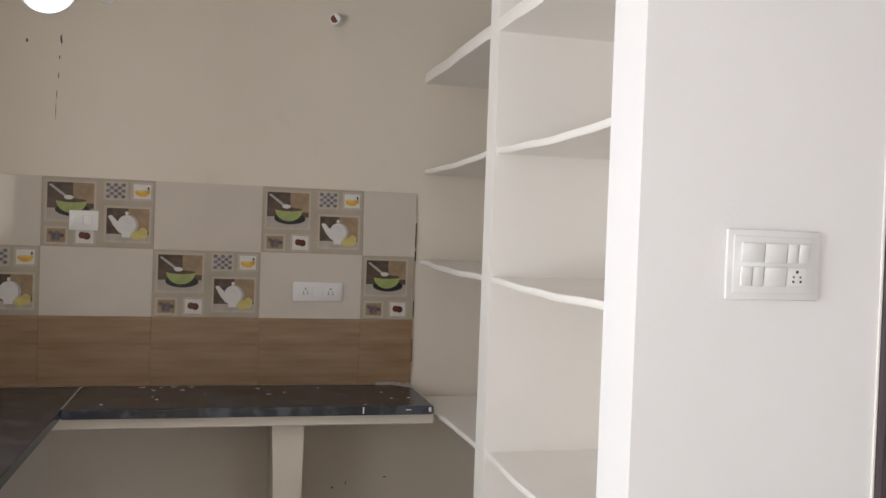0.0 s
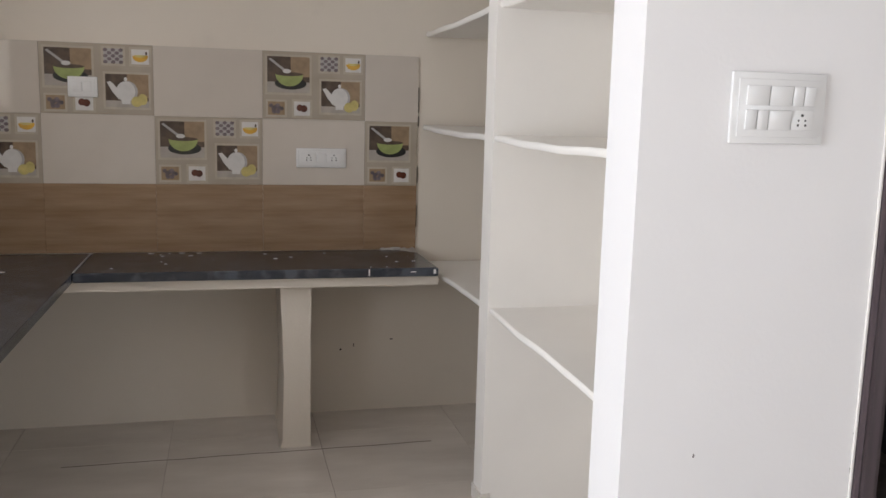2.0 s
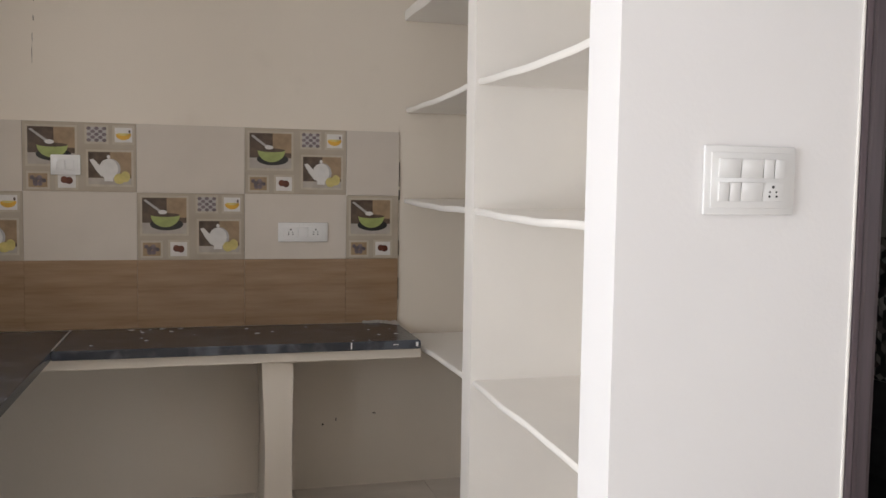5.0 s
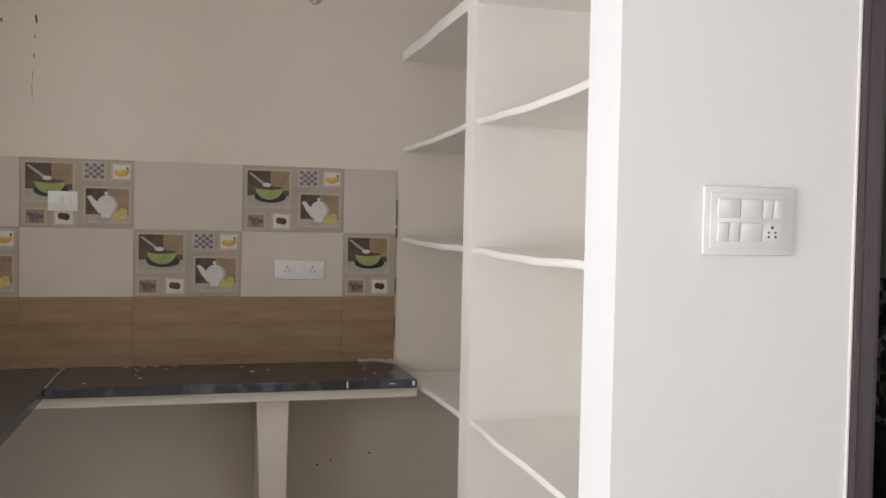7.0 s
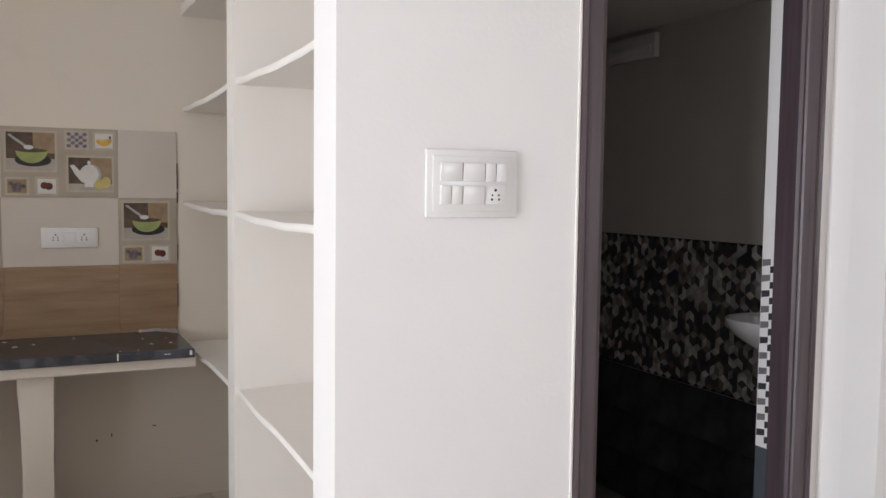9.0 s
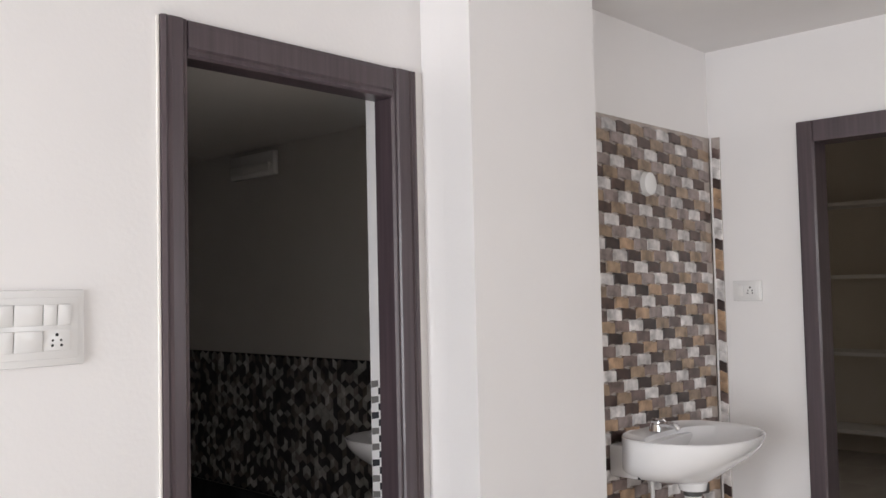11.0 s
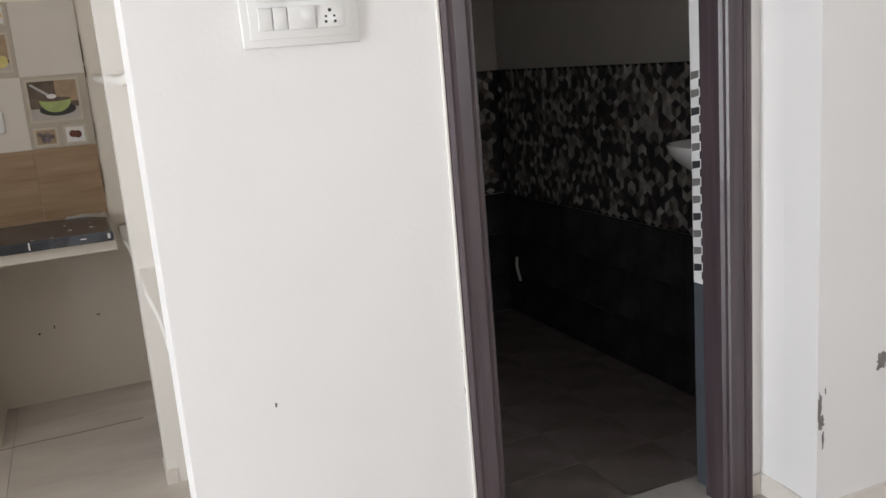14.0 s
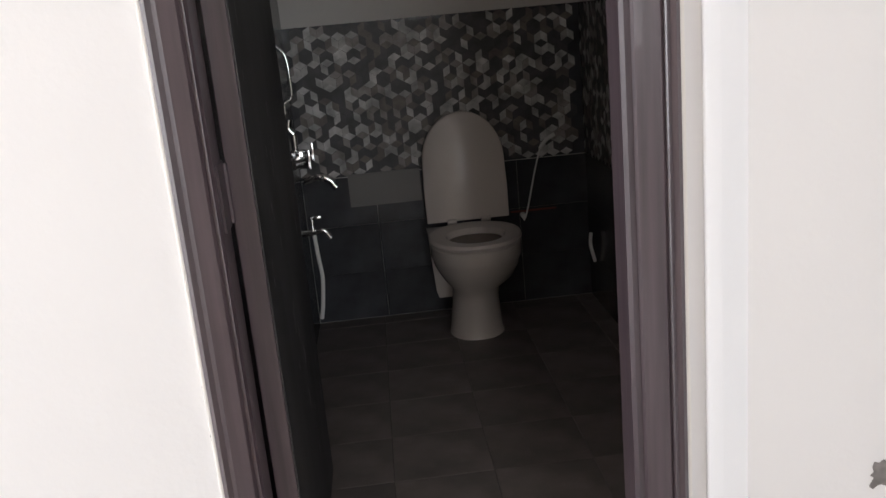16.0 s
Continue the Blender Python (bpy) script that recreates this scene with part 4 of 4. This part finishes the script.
def draw_pot(bm, x0, x1, z0, z1, y):
    w, h = x1 - x0, z1 - z0
    quad(bm, x0, x1, z0, z1, y, IX["dark_brown"])
    quad(bm, x0 + w * 0.5, x1, z0 + h * 0.3, z1, y + L1, IX["tan"])
    quad(bm, x0, x1, z0, z0 + h * 0.2, y + L2, IX["table_grey"])
    cx, cz = x0 + w * 0.47, z0 + h * 0.48
    poly(bm, [(x0 + w * 0.03, z1 - h * 0.25), (x0 + w * 0.12, z1 - h * 0.22), (cx - w * 0.14, cz + h * 0.02), (cx - w * 0.16, cz - h * 0.25), (x0 + w * 0.16, cz - h * 0.02)], y + L3, IX["white"])
    disc(bm, cx + w * 0.04, cz, w * 0.24, h * 0.32, y + L3 - 0.0001, IX["shade_grey"])
    disc(bm, cx, cz, w * 0.22, h * 0.31, y + L4, IX["white"])
    quad(bm, cx - w * 0.10, cx + w * 0.10, z0 + h * 0.1, z0 + h * 0.22, y + L4 - 0.0002, IX["white"])
    disc(bm, cx, cz + h * 0.37, w * 0.04, h * 0.06, y + L4 - 0.0002, IX["white"])
    disc(bm, x0 + w * 0.72, z0 + h * 0.18, w * 0.13, h * 0.16, y + L4 - 0.0004, IX["lemon"])
    disc(bm, x0 + w * 0.86, z0 + h * 0.25, w * 0.11, h * 0.17, y + L4 - 0.0007, IX["lemon"])


def draw_pattern(bm, x0, x1, z0, z1, y):
    quad(bm, x0, x1, z0, z1, y, IX["shade_grey"])
    w, h = (x1 - x0) / 5, (z1 - z0) / 5
    for i in range(5):
        for j in range(5):
            if (i + j) % 2 == 0:
                disc(bm, x0 + w * (i + 0.5), z0 + h * (j + 0.5), w * 0.62, h * 0.62, y + L1 - 0.00002 * (5 * i + j), IX["violet_grey"], n=8)


def draw_banana(bm, x0, x1, z0, z1, y):
    w, h = x1 - x0, z1 - z0
    quad(bm, x0, x1, z0, z1, y, IX["white"])
    disc(bm, x0 + w * 0.5, z0 + h * 0.55, w * 0.45, h * 0.40, y + L1, IX["banana"], math.pi * 1.0, math.pi * 2.05)
    disc(bm, x0 + w * 0.48, z0 + h * 0.62, w * 0.33, h * 0.17, y + L2, IX["lemon"], math.pi, math.pi * 2)
    disc(bm, x0 + w * 0.85, z0 + h * 0.74, w * 0.06, h * 0.12, y + L2, IX["dark_brown"])


def draw_grapes(bm, x0, x1, z0, z1, y):
    w, h = x1 - x0, z1 - z0
    quad(bm, x0, x1, z0, z1, y, IX["tan"])
    rnd = random.Random(3)
    for k in range(14):
        disc(bm, x0 + w * rnd.uniform(0.18, 0.82), z0 + h * rnd.uniform(0.2, 0.8), w * 0.13, h * 0.15, y + L1 - 0.00005 * k, IX["violet_grey"], n=8)


def draw_beans(bm, x0, x1, z0, z1, y):
    w, h = x1 - x0, z1 - z0
    quad(bm, x0, x1, z0, z1, y, IX["white"])
    disc(bm, x0 + w * 0.36, z0 + h * 0.55, w * 0.2, h * 0.24, y + L1, IX["maroon"])
    disc(bm, x0 + w * 0.62, z0 + h * 0.5, w * 0.22, h * 0.25, y + L2, IX["maroon"])


PICTURES = (("picture_of_bowl", draw_bowl, 0.045, 0.45, 0.08, 0.61), ("pattern_print", draw_pattern, 0.555, 0.725, 0.065, 0.275), ("picture_of_fruit", draw_banana, 0.80, 0.955, 0.065, 0.275),
            ("picture_of_teapot", draw_pot, 0.565, 0.945, 0.42, 0.89), ("picture_of_grapes", draw_grapes, 0.05, 0.21, 0.745, 0.94), ("picture_of_beans", draw_beans, 0.30, 0.455, 0.735, 0.945))


def printed_tile(x, z, width, height):
    """A taupe wall tile with six printed pictures; a cut tile keeps those that fit its width."""
    t = part("printed_tile", B(-0.0005, width - 0.0015, -0.009, 0.0, 0.0005, height - 0.0005, bevel=0.0008), PRINT_BASE, wall_kitchen, "taupe tile printed with kitchen pictures")
    t.location = (x + 0.001, BACK, z)
    for nm, draw, fa, fb, ga, gb in PICTURES:
        if fb * TW > width - 0.004:
            continue
        pr = picture(nm, t, fa * TW, fb * TW, (1 - gb) * TH, (1 - ga) * TH, draw)
    return t


COLS = [-1.224, -0.786, -0.351, 0.087, 0.526, 0.763]
ROWS_Z = [0.748, 1.037, 1.319, 1.603]
for r, (z0, z1) in enumerate(zip(ROWS_Z, ROWS_Z[1:])):
    for c, (x0, x1) in enumerate(zip(COLS, COLS[1:])):
        if c == 0:
            x0, x1 = -1.196, -0.786
        if r == 0:
            t = part("tile", B(0.0003, x1 - x0 - 0.0003, -0.009, 0.0, 0.0003, z1 - z0 - 0.0003, bevel=0.0007), TILE_WOOD, wall_kitchen, "brown wood-look wall tile")
            t.location = (x0, BACK, z0)
        elif (r == 1) == (c % 2 == 0) and not (r == 1 and c == 0):
            printed_tile(x0, z0, x1 - x0, z1 - z0)
        elif r == 1 and c == 0:
            t = part("printed_tile", B(0.0003, x1 - x0 - 0.0003, -0.009, 0.0, 0.0003, z1 - z0 - 0.0003, bevel=0.0007), PRINT_BASE, wall_kitchen, "taupe tile printed with kitchen pictures")
            t.location = (x0, BACK, z0)
            off = x1 - x0 - TW
            for nm, draw, fa, fb, ga, gb in PICTURES:
                if off + fa * TW > 0.004:
                    picture(nm, t, off + fa * TW, off + fb * TW, (1 - gb) * TH, (1 - ga) * TH, draw)
        else:
            t = part("tile", B(0.0003, x1 - x0 - 0.0003, -0.009, 0.0, 0.0003, z1 - z0 - 0.0003, bevel=0.0007), TILE_CREAM, wall_kitchen, "glossy cream wall tile")
            t.location = (x0, BACK, z0)

# ---- basin mosaic ----
def stick(bm, mats, parent, name, label="", kind=""):
    ob = part(name, bm, mats, parent, label)
    if kind:
        ob["kind"] = kind
    return ob


stick(B(2.881, 3.957, 1.574, 1.58, 0.086, 2.07), MOSAIC_BACK, wall_mosaic, "mosaic_bed", "pale grout bed")
wall_east = bpy.data.objects["wall_east"]
stick(B(3.956, 3.962, 1.527, 1.574, 0.095, 2.07), MOSAIC_BACK, wall_east, "mosaic_bed", "pale grout bed")
part("corner_grout", B(3.9445, 3.9485, 1.5600, 1.5665, 0.092, 2.07), WHITE, wall_mosaic, "white grout bead in the corner")
CW, CH = 0.0985, 0.0437


def chip_mesh(w, mat):
    """One mosaic chip with wavy top and bottom edges and a cushioned face."""
    bm = bmesh.new()
    n = 6
    rings = []
    for y, ins in ((0.0, 0.0), (-0.0055, 0.0), (-0.0075, 0.003)):
        low = [(ins + (w - 2 * ins) * k / n, y, ins + 0.005 * math.sin(1.6 * math.pi * k / n)) for k in range(n + 1)]
        high = [(ins + (w - 2 * ins) * k / n, y, CH - 0.0016 - ins + 0.005 * math.sin(1.6 * math.pi * k / n)) for k in range(n, -1, -1)]
        rings.append(low + high)
    loft(bm, rings, cap_low=False)
    bmesh.ops.recalc_face_normals(bm, faces=bm.faces)
    me = bpy.data.meshes.new("mosaic_chip")
    bm.to_mesh(me)
    bm.free()
    me.materials.append(mat)
    return me


chips = [chip_mesh(CW - 0.0016, m) for m in MOSAIC_TONES]
rest_v, rest_f, rest_m = [], [], []
count = 0
for r in range(int((2.066 - 0.088) / CH)):
    z = 0.088 + r * CH
    for c in range(-1, 11):
        x = 2.9 + (c + 0.5 * (r % 2)) * CW
        if x < 2.885 or x + CW > 3.97:
            continue
        tone = int(c + 0.5 * (r % 2) + 1.5 * r + 0.01) % 4
        if 0.13 < z < 1.6 and x > 2.98 and count < 300:
            ob = new("mosaic_chip", chips[tone])
            ob.location = (x, 1.574, z)
            ob.parent = wall_mosaic
            count += 1
        else:
            base = len(rest_v)
            rest_v += [(v.co.x + x, v.co.y + 1.574, v.co.z + z) for v in chips[tone].vertices]
            rest_f += [[base + i for i in p.vertices] for p in chips[tone].polygons]
            rest_m += [tone] * len(chips[tone].polygons)
me = bpy.data.meshes.new("mosaic_field")
me.from_pydata(rest_v, [], rest_f)
for m in MOSAIC_TONES:
    me.materials.append(m)
me.polygons.foreach_set("material_index", rest_m)
ob = new("mosaic_field", me)
ob.parent = wall_mosaic
tagged(ob, "brown, tan and white mosaic chips", kind="stuff")
rest_v, rest_f, rest_m = [], [], []
chip = chips[0]
for r in range(int((2.066 - 0.10) / CH)):
    z = 0.10 + r * CH
    base = len(rest_v)
    wide = 0.044
    rest_v += [(3.956 + v.co.y, 1.572 - 0.002 - v.co.x * wide / CW, v.co.z + z) for v in chip.vertices]
    rest_f += [[base + i for i in p.vertices][::-1] for p in chip.polygons]
    rest_m += [(r * 7 + r // 3) % 4] * len(chip.polygons)
me = bpy.data.meshes.new("mosaic_return")
me.from_pydata(rest_v, [], rest_f)
for m in MOSAIC_TONES:
    me.materials.append(m)
me.polygons.foreach_set("material_index", rest_m)
ob = new("mosaic_return", me)
ob.parent = wall_east
tagged(ob, "narrow return of mosaic chips", kind="stuff")

# ---- bathroom wall tiles ----
def hex_field(name, parent, width, height, matrix, r=0.0335):
    """Hexagon mosaic in the plane x, z, clipped to whole rows and columns."""
    vs, fs = [], []
    dx, dz = r * 1.732, r * 1.5
    for j in range(int(height / dz)):
        for i in range(int(width / dx)):
            cx, cz = (i + 0.5 + 0.5 * (j % 2)) * dx, (j + 0.6) * dz
            if cx + r > width:
                continue
            # three rhombs in three tones, as islands of their own
            for q in range(3):
                b2 = len(vs)
                ks = [(2 * q + s) % 6 for s in range(3)]
                vs += [(cx, -0.0035, cz)] + [(cx + r * 0.985 * math.sin(math.pi * k / 3), -0.0035, cz + r * 0.985 * math.cos(math.pi * k / 3)) for k in ks]
                fs.append([b2, b2 + 1, b2 + 2, b2 + 3])
    me = bpy.data.meshes.new(name)
    me.from_pydata(vs, [], fs)
    me.materials.append(HEX)
    ob = new(name, me)
    ob.matrix_basis = matrix
    ob.parent = parent
    return tagged(ob, "black, grey and white hexagon mosaic band", kind="stuff")


part("band_bed", B(1.365, 2.65, 4.022, 4.03, 0.66, 1.275), BLACK_TILE, wall_bath_back, "black mosaic bed")
hex_field("hexagon_mosaic", wall_bath_back, 1.28, 0.61, Matrix.Translation((1.367, 4.022, 0.662)))
part("band_bed", B(2.642, 2.65, 1.82, 4.022, 0.66, 1.275), BLACK_TILE, wall_bath_east, "black mosaic bed")
hex_field("hexagon_mosaic", wall_bath_east, 2.19, 0.61, Matrix.Translation((2.642, 4.018, 0.662)) @ Matrix.Rotation(radians(-90), 4, "Z"))
part("band_bed", B(1.326, 1.366, 1.91, 4.022, 0.03, 2.2), BLACK_TILE, wall_bath_left, "black tiled wall face")
part("reveal_face", B(2.1465, 2.15, 1.716, 1.785, 0.618, 2.08), WHITE, pillar_ob, "white tiled door reveal")
for k in range(12):
    z = 0.632 + 0.046 * k
    for y0, y1, dz, mat in ((1.722, 1.752, 0.0, BLACK_TILE), (1.752, 1.782, 0.018, GREY_TILE if k % 3 else BLACK_TILE)):
        bm = bmesh.new()
        loft(bm, [[(x, y0, z + dz + 0.006), (x, y1, z + dz), (x, y1, z + dz + 0.020), (x, y0, z + dz + 0.024)] for x in (2.1465, 2.1452)])
        part("reveal_mark", bm, mat, pillar_ob, "dark rhomb on the reveal tile")
part("reveal_tile", B(2.1465, 2.15, 1.716, 1.785, 0.03, 0.618), REVEAL_GLINT, pillar_ob, "dark reveal tile with a blue-grey glint in its colour")


def tile_mesh(name, w, h, d, mat):
    me = bpy.data.meshes.new(name)
    bm = B(0.0008, w - 0.0008, -d, 0, 0.0008, h - 0.0008, bevel=0.0008)
    bm.to_mesh(me)
    bm.free()
    me.materials.append(mat)
    return me


black_tile = tile_mesh("tile", 0.32, 0.208, 0.008, BLACK_TILE)
for j in range(3):
    for i in range(4):
        ob = new("tile", black_tile)
        ob.location = (1.367 + i * 0.32, 4.03, 0.033 + j * 0.208)
        ob.parent = wall_bath_back
    for i in range(7):
        ob = new("tile", black_tile)
        ob.matrix_basis = Matrix.Translation((2.65, 4.022 - i * 0.32, 0.033 + j * 0.208)) @ Matrix.Rotation(radians(-90), 4, "Z")
        ob.parent = wall_bath_east
part("grey_tile", B(1.57, 1.89, 4.014, 4.022, 0.53, 0.668), GREY_TILE, wall_bath_back, "plain grey wall tile")

# ---- floors, piece by piece ----
bath_floor = structure("floor_bath", B(1.365, 2.65, 1.83, 4.03, -0.01, 0.026), BATH_GROUT, "dark joints under the bathroom floor tiles", "floor")
me = bpy.data.meshes.new("floor_tile")
bm = B(0.001, 0.299, 0.001, 0.299, -0.006, 0.004, bevel=0.001)
bm.to_mesh(me)
bm.free()
me.materials.append(BATH_FLOOR)
for i in range(5):
    for j in range(8):
        x, y = 1.365 + 0.3 * i, 1.83 + 0.3 * j
        if x + 0.3 > 2.95 or y + 0.3 > 4.3:
            continue
        ob = new("floor_tile", me)
        ob.location = (x, y, 0.026)
        ob.parent = bath_floor
me = bpy.data.meshes.new("floor_tile")
bm = B(0.0008, 0.5992, 0.0008, 0.5992, -0.004, 0.0, bevel=0.0006)
bm.to_mesh(me)
bm.free()
me.materials.append(FLOOR_TILE)
hall_floor = bpy.data.objects["floor"]
kitchen_floor = bpy.data.objects["floor_kitchen"]
for i in range(-3, 15):
    for j in range(-8, 5):
        x, y = -0.9 + 0.6 * i, 1.115 + 0.6 * j
        inside = (-2.8 < x < 3.9 and -3.8 < y < 1.2) or (3.8 < x < 8.0 and -1.8 < y < 2.9) or (-1.8 < x < 1.0 and 1.1 < y < 3.6)
        if inside:
            ob = new("floor_tile", me)
            ob.matrix_basis = Matrix.Translation((x, y, 0))
            ob.parent = hall_floor if y < 1.2 or x > 1.3 else kitchen_floor

part("joint_line", B(2.286, 2.495, 4.0195, 4.0205, 0.432, 0.440), RED, wall_bath_back, "thin brown line along a tile joint")

# the bathroom is drawn on a plan of its own; here it is set into the building behind the door
SET_IN = Matrix.Translation((1.723, 1.72, 0.03)) @ Matrix.Diagonal((0.874, 0.825, 0.93, 1)) @ Matrix.Translation((-1.723, -1.72, -0.03))
for ob in (wall_bath_back, wall_bath_east, wall_bath_left, bpy.data.objects["ceiling_bath"], bath_floor, toilet, mixer, bend, bib, faucet, trap_pipe, reflection_box, bath_basin):
    ob.matrix_basis = SET_IN @ ob.matrix_basis
toilet.location.y += 0.04
